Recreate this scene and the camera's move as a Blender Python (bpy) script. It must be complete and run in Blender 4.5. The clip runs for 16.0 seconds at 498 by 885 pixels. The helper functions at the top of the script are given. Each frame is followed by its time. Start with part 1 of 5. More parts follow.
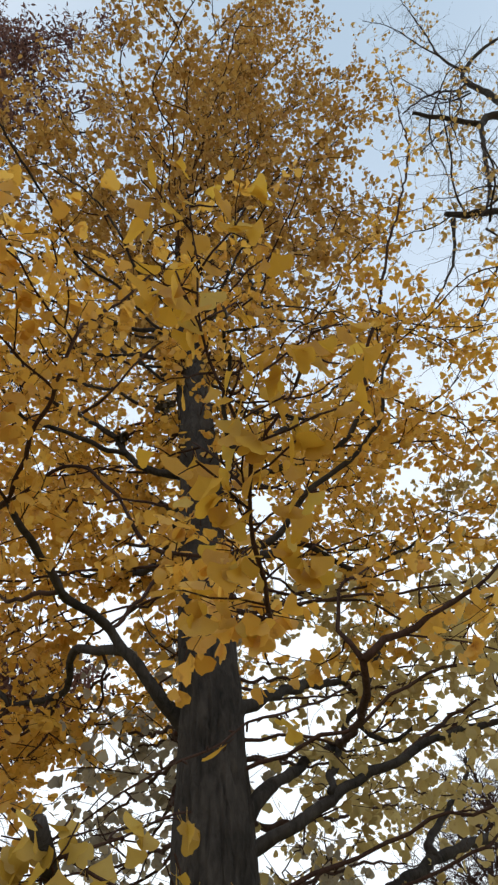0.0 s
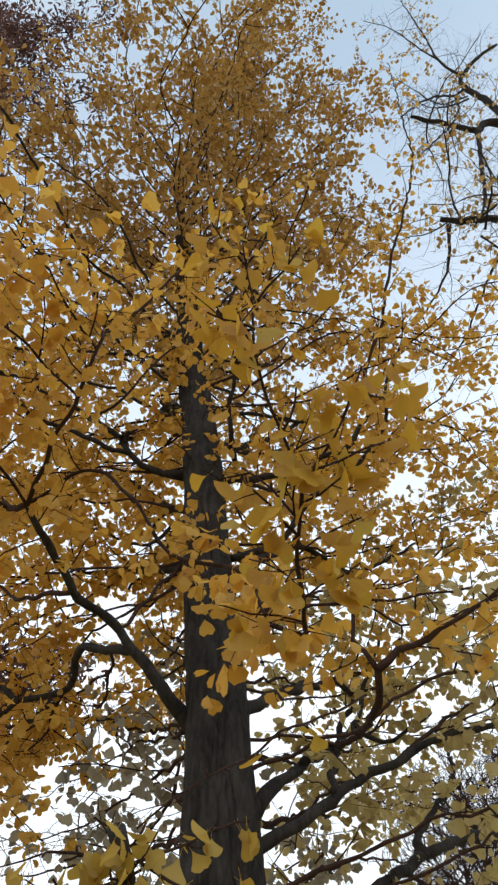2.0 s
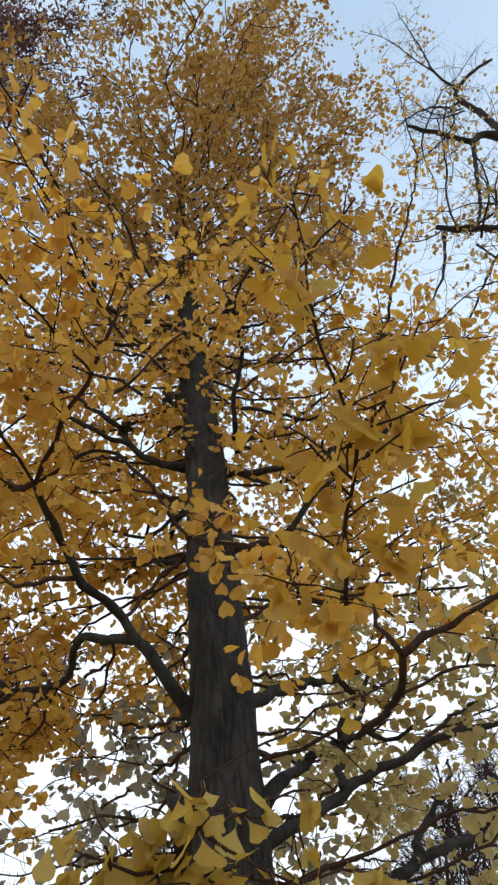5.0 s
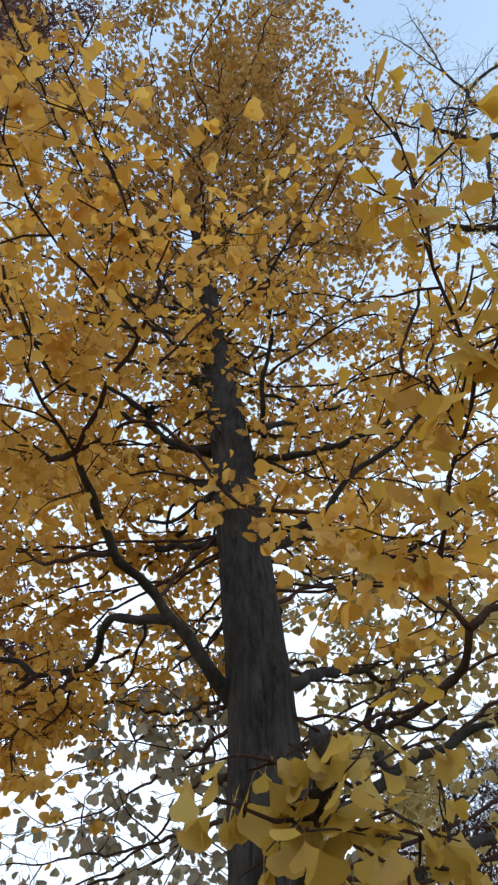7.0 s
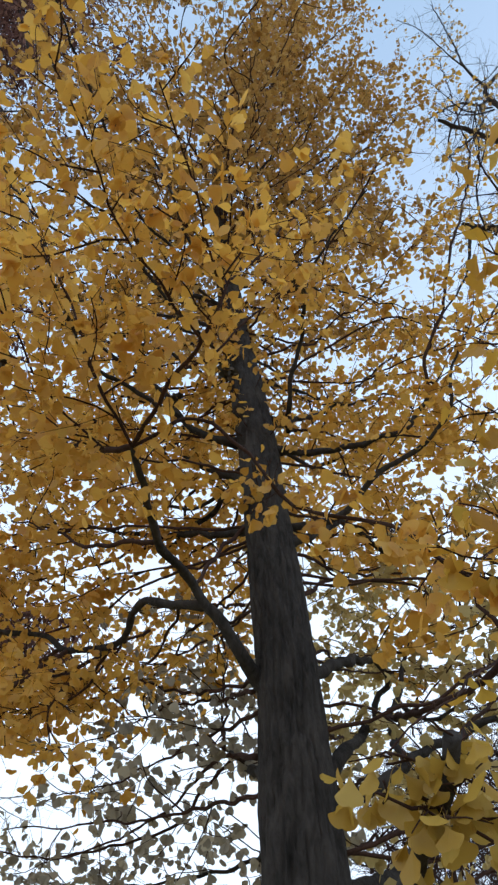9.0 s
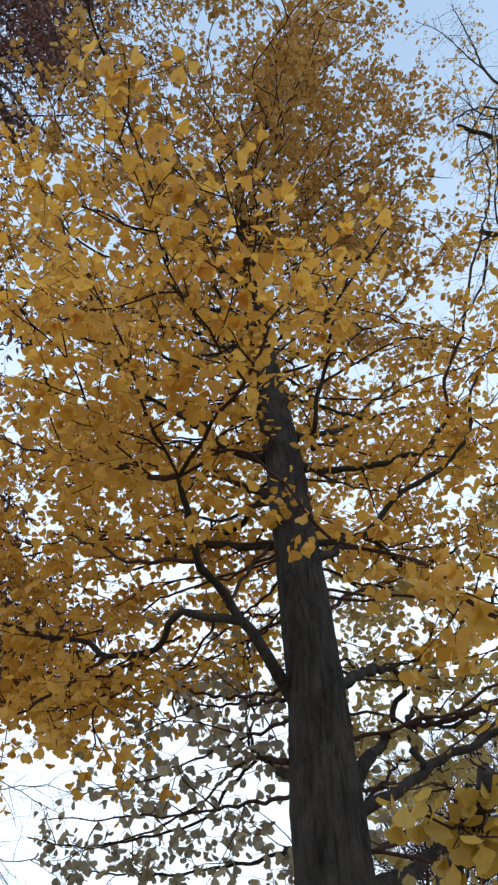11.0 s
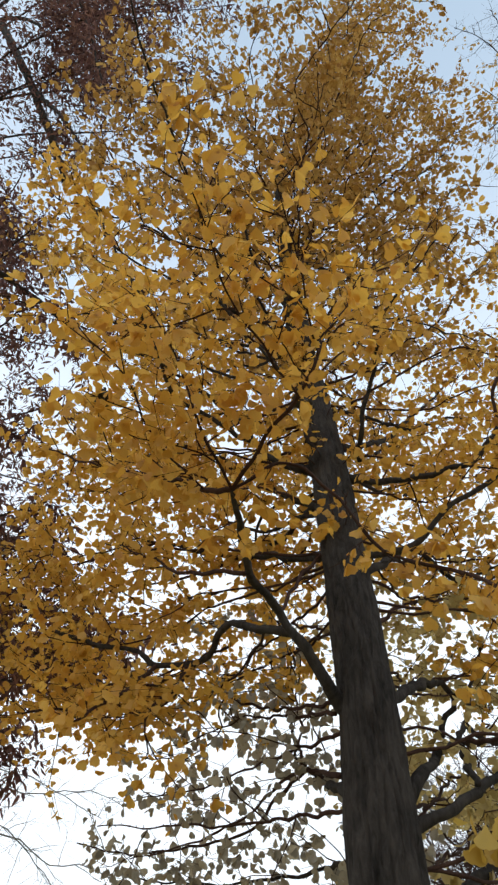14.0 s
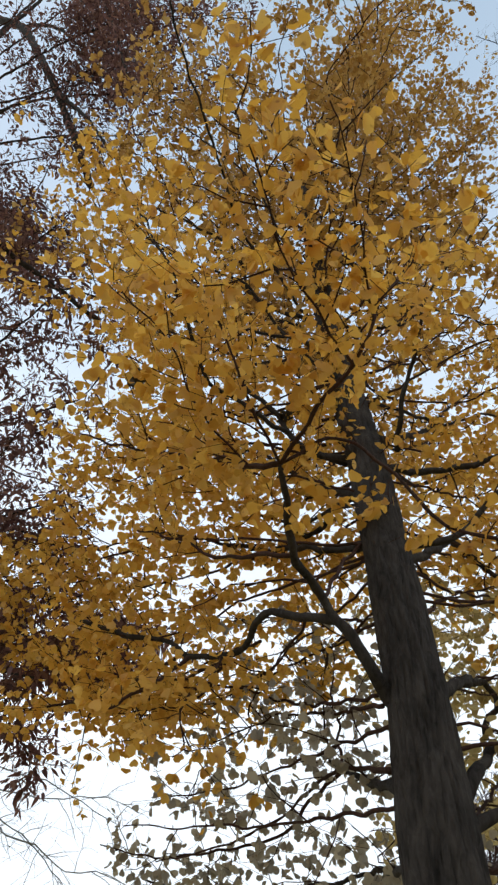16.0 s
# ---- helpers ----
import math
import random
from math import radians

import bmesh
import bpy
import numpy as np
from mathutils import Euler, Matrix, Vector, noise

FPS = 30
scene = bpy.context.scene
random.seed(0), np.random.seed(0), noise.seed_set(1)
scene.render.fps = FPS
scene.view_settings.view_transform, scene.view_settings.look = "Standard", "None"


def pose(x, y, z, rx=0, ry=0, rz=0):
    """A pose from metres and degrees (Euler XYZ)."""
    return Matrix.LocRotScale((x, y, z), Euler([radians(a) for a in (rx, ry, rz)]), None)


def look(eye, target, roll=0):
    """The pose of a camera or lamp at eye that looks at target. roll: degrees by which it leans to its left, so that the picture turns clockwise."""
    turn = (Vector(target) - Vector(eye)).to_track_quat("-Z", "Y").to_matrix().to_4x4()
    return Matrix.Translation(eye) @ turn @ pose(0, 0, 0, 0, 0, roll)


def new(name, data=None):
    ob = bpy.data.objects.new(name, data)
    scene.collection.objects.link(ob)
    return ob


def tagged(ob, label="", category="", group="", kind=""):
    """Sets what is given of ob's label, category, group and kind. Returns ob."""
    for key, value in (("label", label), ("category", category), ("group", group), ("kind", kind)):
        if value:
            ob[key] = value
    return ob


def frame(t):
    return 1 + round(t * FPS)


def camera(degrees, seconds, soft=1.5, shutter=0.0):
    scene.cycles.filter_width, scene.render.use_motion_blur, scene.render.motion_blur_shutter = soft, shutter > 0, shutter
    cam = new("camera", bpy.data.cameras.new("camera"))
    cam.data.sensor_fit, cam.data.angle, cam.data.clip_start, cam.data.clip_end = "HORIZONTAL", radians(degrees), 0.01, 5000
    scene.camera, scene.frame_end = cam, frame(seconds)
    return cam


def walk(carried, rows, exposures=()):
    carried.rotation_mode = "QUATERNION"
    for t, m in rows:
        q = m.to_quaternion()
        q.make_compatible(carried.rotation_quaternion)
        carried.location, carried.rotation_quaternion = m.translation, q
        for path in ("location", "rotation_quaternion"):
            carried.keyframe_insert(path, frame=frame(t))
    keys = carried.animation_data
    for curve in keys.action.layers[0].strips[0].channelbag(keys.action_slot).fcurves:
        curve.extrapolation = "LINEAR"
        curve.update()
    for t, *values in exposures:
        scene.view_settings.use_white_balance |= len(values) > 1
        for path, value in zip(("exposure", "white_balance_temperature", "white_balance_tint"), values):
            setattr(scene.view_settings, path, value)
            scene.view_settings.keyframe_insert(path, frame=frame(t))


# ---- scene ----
cam = camera(42.5, 16.0, soft=2.4)

PATH = [
    (0, (0.23, 0.194, 1.89), (0.213, 1.546, 3.364), -4.9),
    (0.5, (0.17, 0.091, 1.835), (0.172, 1.442, 3.309), -5.0),
    (1, (0.1, 0.045, 1.897), (0.12, 1.411, 3.358), -4.3),
    (1.5, (0.063, 0.054, 1.906), (0.1, 1.422, 3.364), -5.0),
    (2, (0.037, 0.033, 1.896), (0.071, 1.404, 3.352), -4.8),
    (2.5, (0.005, 0.016, 1.893), (0.039, 1.389, 3.347), -4.7),
    (3, (-0.053, 0.015, 1.898), (0.007, 1.382, 3.357), -4.6),
    (3.5, (-0.104, 0.005, 1.89), (-0.024, 1.366, 3.354), -4.3),
    (3.7, (-0.124, 0.01, 1.881), (-0.035, 1.375, 3.339), -4.9),
    (5.8, (-0.217, 0.358, 1.864), (-0.133, 1.705, 3.34), -5.2),
    (6, (-0.251, 0.385, 1.858), (-0.183, 1.734, 3.333), -4.6),
    (6.5, (-0.32, 0.416, 1.867), (-0.266, 1.763, 3.344), -3.7),
    (7, (-0.456, 0.428, 1.851), (-0.36, 1.772, 3.329), -4.4),
    (7.5, (-0.605, 0.399, 1.831), (-0.454, 1.743, 3.304), -4.9),
    (8, (-0.711, 0.401, 1.832), (-0.55, 1.745, 3.304), -4.4),
    (8.5, (-0.774, 0.366, 1.807), (-0.622, 1.736, 3.256), -3.5),
    (9, (-0.84, 0.216, 1.816), (-0.702, 1.604, 3.248), -2.3),
    (9.2, (-0.864, 0.181, 1.824), (-0.723, 1.571, 3.255), -2.0),
    (11.3, (-1.067, -0.206, 1.759), (-0.974, 1.205, 3.174), -0.0),
    (11.5, (-1.077, -0.211, 1.757), (-1.001, 1.2, 3.172), 0.3),
    (12, (-1.1, -0.225, 1.76), (-1.062, 1.184, 3.178), 1.1),
    (12.5, (-1.12, -0.242, 1.76), (-1.115, 1.155, 3.191), 1.7),
    (13, (-1.139, -0.252, 1.762), (-1.162, 1.137, 3.201), 2.1),
    (13.5, (-1.166, -0.26, 1.76), (-1.192, 1.123, 3.204), 2.8),
    (14, (-1.171, -0.229, 1.762), (-1.171, 1.168, 3.193), 2.5),
    (14.5, (-1.18, -0.129, 1.723), (-1.191, 1.266, 3.156), 2.1),
    (15, (-1.226, -0.016, 1.726), (-1.236, 1.358, 3.18), 2.2),
    (15.5, (-1.285, 0.062, 1.718), (-1.306, 1.441, 3.166), 3.3),
    (16, (-1.402, 0.103, 1.712), (-1.436, 1.471, 3.172), 4.2),
]
EXPOSURES = [(0, 0.18, 6450, 10), (3.5, 0.20, 6250, 10), (6, 0.30, 6000, 10), (6.5, 0.29, 5900, 10), (7, 0.27, 5700, 10), (8.5, 0.25, 5720, 10), (9, 0.17, 5650, 10), (11.5, 0.17, 5750, 10), (12.5, 0.18, 5900, 10), (13, 0.23, 6300, 10), (14, 0.23, 6350, 10), (15, 0.12, 6280, 10), (16, 0.12, 6280, 10)]
walk(cam, [(t, look(eye, target, roll)) for t, eye, target, roll in PATH], EXPOSURES)

# ---- light ----
world = bpy.data.worlds.new("sky")
scene.world = world
world.use_nodes = True
wn, wl = world.node_tree.nodes, world.node_tree.links
wn.clear()
w_out = wn.new("ShaderNodeOutputWorld")
w_bg = wn.new("ShaderNodeBackground")
w_sky = wn.new("ShaderNodeTexSky")
w_sky.sky_type = "NISHITA"
w_sky.sun_disc = False
w_sky.sun_elevation = radians(74)
w_sky.sun_rotation = radians(231)
w_sky.air_density, w_sky.dust_density, w_sky.ozone_density = 1.0, 4.0, 1.0
# thin high cloud: pale veil over the blue, whiter towards the horizon
w_geo = wn.new("ShaderNodeTexCoord")
w_sep = wn.new("ShaderNodeSeparateXYZ")
wl.new(w_geo.outputs["Generated"], w_sep.inputs[0])
w_ramp = wn.new("ShaderNodeValToRGB")
w_ramp.color_ramp.elements[0].position, w_ramp.color_ramp.elements[0].color = 0.0, (16.6, 17.6, 18.3, 1)
w_ramp.color_ramp.elements[1].position, w_ramp.color_ramp.elements[1].color = 1.0, (5.2, 7.2, 9.1, 1)
e = w_ramp.color_ramp.elements.new(0.45)
e.color = (16.2, 17.2, 17.9, 1)
e = w_ramp.color_ramp.elements.new(0.72)
e.color = (12.4, 13.9, 15.6, 1)
e = w_ramp.color_ramp.elements.new(0.9)
e.color = (8.0, 9.8, 11.7, 1)
wl.new(w_sep.outputs["Z"], w_ramp.inputs[0])
w_mix = wn.new("ShaderNodeMix")
w_mix.data_type = "RGBA"
w_mix.inputs["Factor"].default_value = 0.8
wl.new(w_sky.outputs[0], w_mix.inputs["A"])
wl.new(w_ramp.outputs[0], w_mix.inputs["B"])
wl.new(w_mix.outputs["Result"], w_bg.inputs[0])
w_bg.inputs[1].default_value = 0.075
wl.new(w_bg.outputs[0], w_out.inputs[0])

sun = new("sun", bpy.data.lights.new("sun", "SUN"))
sun.data.energy = 0.5
sun.data.angle = radians(40)
sun.data.color = (1.0, 0.95, 0.88)
sun.matrix_world = look((-10, -8, 45), (0, 0, 0))


# ---- materials ----
def nodes(name):
    m = bpy.data.materials.new(name)
    m.use_nodes = True
    n, l = m.node_tree.nodes, m.node_tree.links
    n.clear()
    return m, n, l, n.new("ShaderNodeOutputMaterial")


def ramp(n, stops):
    r = n.new("ShaderNodeValToRGB")
    els = r.color_ramp.elements
    while len(els) < len(stops):
        els.new(0.5)
    for el, (p, c) in zip(els, stops):
        el.position, el.color = p, (*c, 1)
    return r


def leaf_material(name, stops, spots, through_share, random_from="island", blotch=22.0):
    """Thin leaf: diffuse on top, light passing through, a slight waxy gloss; colour varies from leaf to leaf, with brown blotches."""
    m, n, l, out = nodes(name)
    rnd = n.new("ShaderNodeNewGeometry") if random_from == "island" else n.new("ShaderNodeObjectInfo")
    col = ramp(n, stops)
    l.new(rnd.outputs["Random Per Island" if random_from == "island" else "Random"], col.inputs[0])
    co = n.new("ShaderNodeTexCoord")
    tex = n.new("ShaderNodeTexNoise")
    tex.inputs["Scale"].default_value = blotch
    tex.inputs["Detail"].default_value = 5.0
    l.new(co.outputs["Object"], tex.inputs["Vector"])
    spot = ramp(n, [(0.0, (0, 0, 0)), (0.60, (0, 0, 0)), (0.76, (1, 1, 1))])
    l.new(tex.outputs[0], spot.inputs[0])
    mix = n.new("ShaderNodeMix")
    mix.data_type = "RGBA"
    l.new(spot.outputs[0], mix.inputs["Factor"])
    l.new(col.outputs[0], mix.inputs["A"])
    mix.inputs["B"].default_value = (*spots, 1)
    big = n.new("ShaderNodeTexNoise")
    big.inputs["Scale"].default_value = 0.9
    l.new(co.outputs["Object"], big.inputs["Vector"])
    hue = n.new("ShaderNodeHueSaturation")
    val = n.new("ShaderNodeMapRange")
    val.inputs["To Min"].default_value, val.inputs["To Max"].default_value = 0.86, 1.14
    l.new(big.outputs[0], val.inputs["Value"])
    l.new(val.outputs[0], hue.inputs["Value"])
    l.new(mix.outputs["Result"], hue.inputs["Color"])
    dif = n.new("ShaderNodeBsdfDiffuse")
    tra = n.new("ShaderNodeBsdfTranslucent")
    l.new(hue.outputs[0], dif.inputs[0])
    l.new(hue.outputs[0], tra.inputs[0])
    ms = n.new("ShaderNodeMixShader")
    ms.inputs[0].default_value = through_share
    l.new(dif.outputs[0], ms.inputs[1])
    l.new(tra.outputs[0], ms.inputs[2])
    gl = n.new("ShaderNodeBsdfGlossy")
    gl.inputs["Roughness"].default_value = 0.45
    m2 = n.new("ShaderNodeMixShader")
    m2.inputs[0].default_value = 0.03
    l.new(ms.outputs[0], m2.inputs[1])
    l.new(gl.outputs[0], m2.inputs[2])
    l.new(m2.outputs[0], out.inputs[0])
    return m


def bark_material(name, dark, light, furrow, bump):
    """Bark: long upright furrows, plates and lichen stains."""
    m, n, l, out = nodes(name)
    co = n.new("ShaderNodeTexCoord")
    mp = n.new("ShaderNodeMapping")
    mp.inputs["Scale"].default_value = (1, 1, 0.38)
    l.new(co.outputs["Object"], mp.inputs["Vector"])
    a = n.new("ShaderNodeTexNoise")
    a.inputs["Scale"].default_value = furrow
    a.inputs["Detail"].default_value = 6.0
    a.inputs["Roughness"].default_value = 0.65
    a.inputs["Distortion"].default_value = 0.6
    l.new(mp.outputs[0], a.inputs["Vector"])
    b = n.new("ShaderNodeTexNoise")
    b.inputs["Scale"].default_value = 3.0
    b.inputs["Detail"].default_value = 4.0
    l.new(co.outputs["Object"], b.inputs["Vector"])
    add = n.new("ShaderNodeMath")
    add.operation = "MULTIPLY_ADD"
    add.inputs[1].default_value = 0.45
    l.new(b.outputs[0], add.inputs[0])
    half = n.new("ShaderNodeMath")
    half.operation = "MULTIPLY"
    half.inputs[1].default_value = 0.62
    l.new(a.outputs[0], half.inputs[0])
    l.new(half.outputs[0], add.inputs[2])
    col = ramp(n, [(0.36, dark), (0.66, light)])
    l.new(add.outputs[0], col.inputs[0])
    p = n.new("ShaderNodeBsdfPrincipled")
    p.inputs["Roughness"].default_value = 0.92
    p.inputs["Specular IOR Level"].default_value = 0.2
    l.new(col.outputs[0], p.inputs["Base Color"])
    bp = n.new("ShaderNodeBump")
    bp.inputs["Strength"].default_value = bump
    bp.inputs["Distance"].default_value = 0.03
    l.new(a.outputs[0], bp.inputs["Height"])
    l.new(bp.outputs[0], p.inputs["Normal"])
    l.new(p.outputs[0], out.inputs[0])
    return m


GOLD = [(0.0, (0.61, 0.325, 0.042)), (0.35, (0.68, 0.385, 0.054)), (0.7, (0.71, 0.42, 0.07)), (1.0, (0.73, 0.465, 0.10))]
# near leaves darker than GOLD: the crown's shade is put into this colour
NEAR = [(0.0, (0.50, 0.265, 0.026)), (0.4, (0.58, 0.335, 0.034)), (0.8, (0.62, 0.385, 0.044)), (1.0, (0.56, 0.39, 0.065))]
# for the high boughs: darker and browner than GOLD
UPPER_BROWN = [(0.0, (0.37, 0.19, 0.04)), (0.4, (0.45, 0.25, 0.052)), (0.75, (0.505, 0.30, 0.07)), (1.0, (0.51, 0.335, 0.105))]
M_LEAF = leaf_material("autumn_leaf", GOLD, (0.36, 0.16, 0.03), 0.61)
M_UPPER = leaf_material("upper_leaf", UPPER_BROWN, (0.36, 0.19, 0.06), 0.5)
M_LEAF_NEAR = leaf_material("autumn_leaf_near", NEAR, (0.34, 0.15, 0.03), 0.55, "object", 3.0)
# low back leaves as seen against the sky: backlit grey put into the colour
M_BACKLIT = leaf_material("backlit_leaf", [(0.0, (0.26, 0.23, 0.17)), (0.5, (0.36, 0.315, 0.23)), (1.0, (0.47, 0.40, 0.26))], (0.24, 0.15, 0.06), 0.46)
M_WANE = leaf_material("fading_leaf", [(0.0, (0.42, 0.32, 0.12)), (0.5, (0.51, 0.39, 0.145)), (1.0, (0.58, 0.46, 0.18))], (0.30, 0.18, 0.06), 0.48)
M_RUST = leaf_material("rust_leaf", [(0.0, (0.08, 0.038, 0.035)), (0.5, (0.155, 0.07, 0.058)), (1.0, (0.24, 0.125, 0.08))], (0.07, 0.03, 0.025), 0.38)
# the near leaf again, darker: backlit shade put into its colour
M_NEAR_SHADED = leaf_material("shaded_near_leaf", [(0.0, (0.41, 0.25, 0.035)), (0.5, (0.48, 0.31, 0.045)), (1.0, (0.53, 0.37, 0.075))], (0.30, 0.15, 0.03), 0.5, "object", 3.0)
M_DEAD = leaf_material("withered_leaf", [(0.0, (0.03, 0.024, 0.016)), (1.0, (0.085, 0.065, 0.04))], (0.02, 0.015, 0.01), 0.2)
M_TAN = leaf_material("tan_leaf", [(0.0, (0.40, 0.24, 0.06)), (0.6, (0.55, 0.36, 0.11)), (1.0, (0.62, 0.46, 0.20))], (0.25, 0.12, 0.04), 0.5)
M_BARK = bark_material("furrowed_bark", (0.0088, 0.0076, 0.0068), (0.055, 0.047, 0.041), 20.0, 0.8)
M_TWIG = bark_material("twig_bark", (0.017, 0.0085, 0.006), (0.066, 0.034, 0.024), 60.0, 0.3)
# bark of the far tree, with the pallor of distance haze in its colour
M_HAZY = bark_material("hazy_bark", (0.20, 0.205, 0.21), (0.38, 0.38, 0.38), 30.0, 0.4)

gm, gn, gl_, g_out = nodes("leaf_littered_grass")
g_co = gn.new("ShaderNodeTexCoord")
g_a = gn.new("ShaderNodeTexNoise")
g_a.inputs["Scale"].default_value = 0.6
g_a.inputs["Detail"].default_value = 8.0
g_b = gn.new("ShaderNodeTexVoronoi")
g_b.inputs["Scale"].default_value = 9.0
gl_.new(g_co.outputs["Object"], g_a.inputs["Vector"])
gl_.new(g_co.outputs["Object"], g_b.inputs["Vector"])
g_r = ramp(gn, [(0.35, (0.09, 0.10, 0.04)), (0.46, (0.26, 0.195, 0.075)), (0.60, (0.43, 0.315, 0.10))])
gl_.new(g_a.outputs[0], g_r.inputs[0])
g_mix = gn.new("ShaderNodeMix")
g_mix.data_type = "RGBA"
g_mix.blend_type = "MULTIPLY"
g_mix.inputs["Factor"].default_value = 0.25
gl_.new(g_r.outputs[0], g_mix.inputs["A"])
gl_.new(g_b.outputs["Distance"], g_mix.inputs["B"])
g_p = gn.new("ShaderNodeBsdfPrincipled")
g_p.inputs["Roughness"].default_value = 0.9
gl_.new(g_mix.outputs["Result"], g_p.inputs["Base Color"])
gl_.new(g_p.outputs[0], g_out.inputs[0])
M_GROUND = gm


# ---- building blocks ----
def part(name, me, material, parent, label=""):
    ob = new(name, me)
    me.materials.clear()
    me.materials.append(material)
    ob.parent = parent
    if label:
        ob["label"] = label
    return ob


def smooth_line(ctrl, step):
    """Points along a Catmull-Rom curve through the control points, about step metres apart."""
    c = [Vector(p) for p in ctrl]
    c = [c[0] * 2 - c[1]] + c + [c[-1] * 2 - c[-2]]
    out = []
    for i in range(1, len(c) - 2):
        p0, p1, p2, p3 = c[i - 1], c[i], c[i + 1], c[i + 2]
        k = max(1, int((p2 - p1).length / step))
        for j in range(k):
            t = j / k
            out.append(0.5 * (2 * p1 + (p2 - p0) * t + (2 * p0 - 5 * p1 + 4 * p2 - p3) * t * t + (3 * p1 - p0 - 3 * p2 + p3) * t ** 3))
    out.append(c[-2])
    return out


class Tubes:
    """Gathers tapering tubes into one mesh."""

    def __init__(self):
        self.v, self.f = [], []

    def add(self, line, radii, sides, rough=0.0, furrow=0.0):
        base = len(self.v)
        side = Vector((0, 0, 1)).cross(line[1] - line[0])
        if side.length < 1e-4:
            side = Vector((1, 0, 0))
        n = len(line)
        for i, p in enumerate(line):
            d = (line[min(i + 1, n - 1)] - line[max(i - 1, 0)]).normalized()
            side = (side - d * side.dot(d)).normalized()
            up = d.cross(side)
            for k in range(sides):
                a = 2 * math.pi * k / sides
                r = radii[i]
                w = side * math.cos(a) + up * math.sin(a)
                if rough:
                    q = p + w * r
                    r *= 1 + rough * noise.noise(Vector((q.x * 9, q.y * 9, q.z * 2.2))) + 0.7 * rough * noise.noise(Vector((q.x * 30, q.y * 30, q.z * 5)))
                if furrow:
                    q = Vector((math.cos(a) * 3.4, math.sin(a) * 3.4, p.z * 2.4)) + 0.35 * noise.noise_vector(p * 2.1 + w * 1.5)
                    ridge = abs(noise.noise(q)) + 0.5 * abs(noise.noise(q * 2.3)) + 0.25 * noise.noise(q * 5.0)
                    r -= furrow * max(0.0, 1.0 - 3.2 * ridge)
                self.v.append(p + w * r)
        for i in range(n - 1):
            for k in range(sides):
                a, b = base + i * sides + k, base + i * sides + (k + 1) % sides
                self.f.append((a, b, b + sides, a + sides))
        self.f.append(tuple(base + (n - 1) * sides + k for k in range(sides)))
        self.f.append(tuple(base + k for k in reversed(range(sides))))

    def mesh(self, name):
        me = bpy.data.meshes.new(name)
        me.from_pydata([tuple(v) for v in self.v], [], self.f)
        me.polygons.foreach_set("use_smooth", np.ones(len(me.polygons), dtype=bool))
        me.update()
        return me


# an ovate leaf with a notched base: two halves folded along the midrib
OVATE_V = np.array([(0, 0, 0), (0, .48, -.03), (0, 1, -.10), (.26, -.04, .03), (.47, .25, .07), (.36, .63, .02), (-.26, -.04, .03), (-.47, .25, .07), (-.36, .63, .02)])
OVATE_F = np.array([(0, 3, 4, 1), (1, 4, 5, 2), (0, 1, 7, 6), (1, 2, 8, 7)])
# a fan-shaped leaf, wedge base and a notch in the broad end
FAN_V = np.array([(0, 0, 0), (0, .30, -.02), (0, .60, -.04), (0, .87, -.06), (.15, .13, .02), (.46, .40, .04), (.57, .72, .05), (.31, .96, .0), (-.15, .13, .02), (-.46, .40, .04), (-.57, .72, .05), (-.31, .96, .0)])
FAN_F = np.array([(0, 4, 5, 1), (1, 5, 6, 2), (2, 6, 7, 3), (0, 1, 9, 8), (1, 2, 10, 9), (2, 3, 11, 10)])
# a narrow, lance-shaped leaf
LANCE_V = np.array([(0, 0, 0), (0, .5, -.03), (0, 1, -.12), (.13, .15, .03), (.17, .45, .04), (.10, .75, .0), (-.13, .15, .03), (-.17, .45, .04), (-.10, .75, .0)])


class Leaves:
    """Gathers single leaves into one mesh."""

    def __init__(self, shape=FAN_V):
        self.shape, self.rows = shape, []

    def add(self, p, axis, normal, size):
        self.rows.append((*p, *axis, *normal, size))

    def mesh(self, name):
        r = np.array(self.rows)
        p, a, nrm, s = r[:, :3], r[:, 3:6], r[:, 6:9], r[:, 9]
        a = a / np.linalg.norm(a, axis=1, keepdims=True)
        x = np.cross(a, nrm)
        x /= np.linalg.norm(x, axis=1, keepdims=True) + 1e-9
        z = np.cross(x, a)
        rng = np.random.default_rng(len(r))
        fold = rng.uniform(-0.6, 2.6, len(r))
        wide = rng.uniform(0.75, 1.12, len(r))
        bend = rng.uniform(-1.0, 2.4, len(r))
        sh = self.shape
        v = (p[:, None] + s[:, None, None] * (x[:, None] * (sh[None, :, 0:1] * wide[:, None, None]) + a[:, None] * sh[None, :, 1:2]
             + z[:, None] * (np.abs(sh[None, :, 0:1]) * 0.22 * fold[:, None, None] - (sh[None, :, 1:2] ** 2) * 0.12 * bend[:, None, None])))
        nv = len(sh)
        f = ((FAN_F if nv == 12 else OVATE_F)[None] + (np.arange(len(r)) * nv)[:, None, None]).reshape(-1, 4)
        me = bpy.data.meshes.new(name)
        me.vertices.add(len(r) * nv)
        me.vertices.foreach_set("co", v.reshape(-1).astype(np.float32))
        me.loops.add(f.size)
        me.loops.foreach_set("vertex_index", f.reshape(-1).astype(np.int32))
        me.polygons.add(len(f))
        me.polygons.foreach_set("loop_start", (np.arange(len(f)) * 4).astype(np.int32))
        me.update(calc_edges=True)
        me.polygons.foreach_set("use_smooth", np.ones(len(f), dtype=bool))
        return me


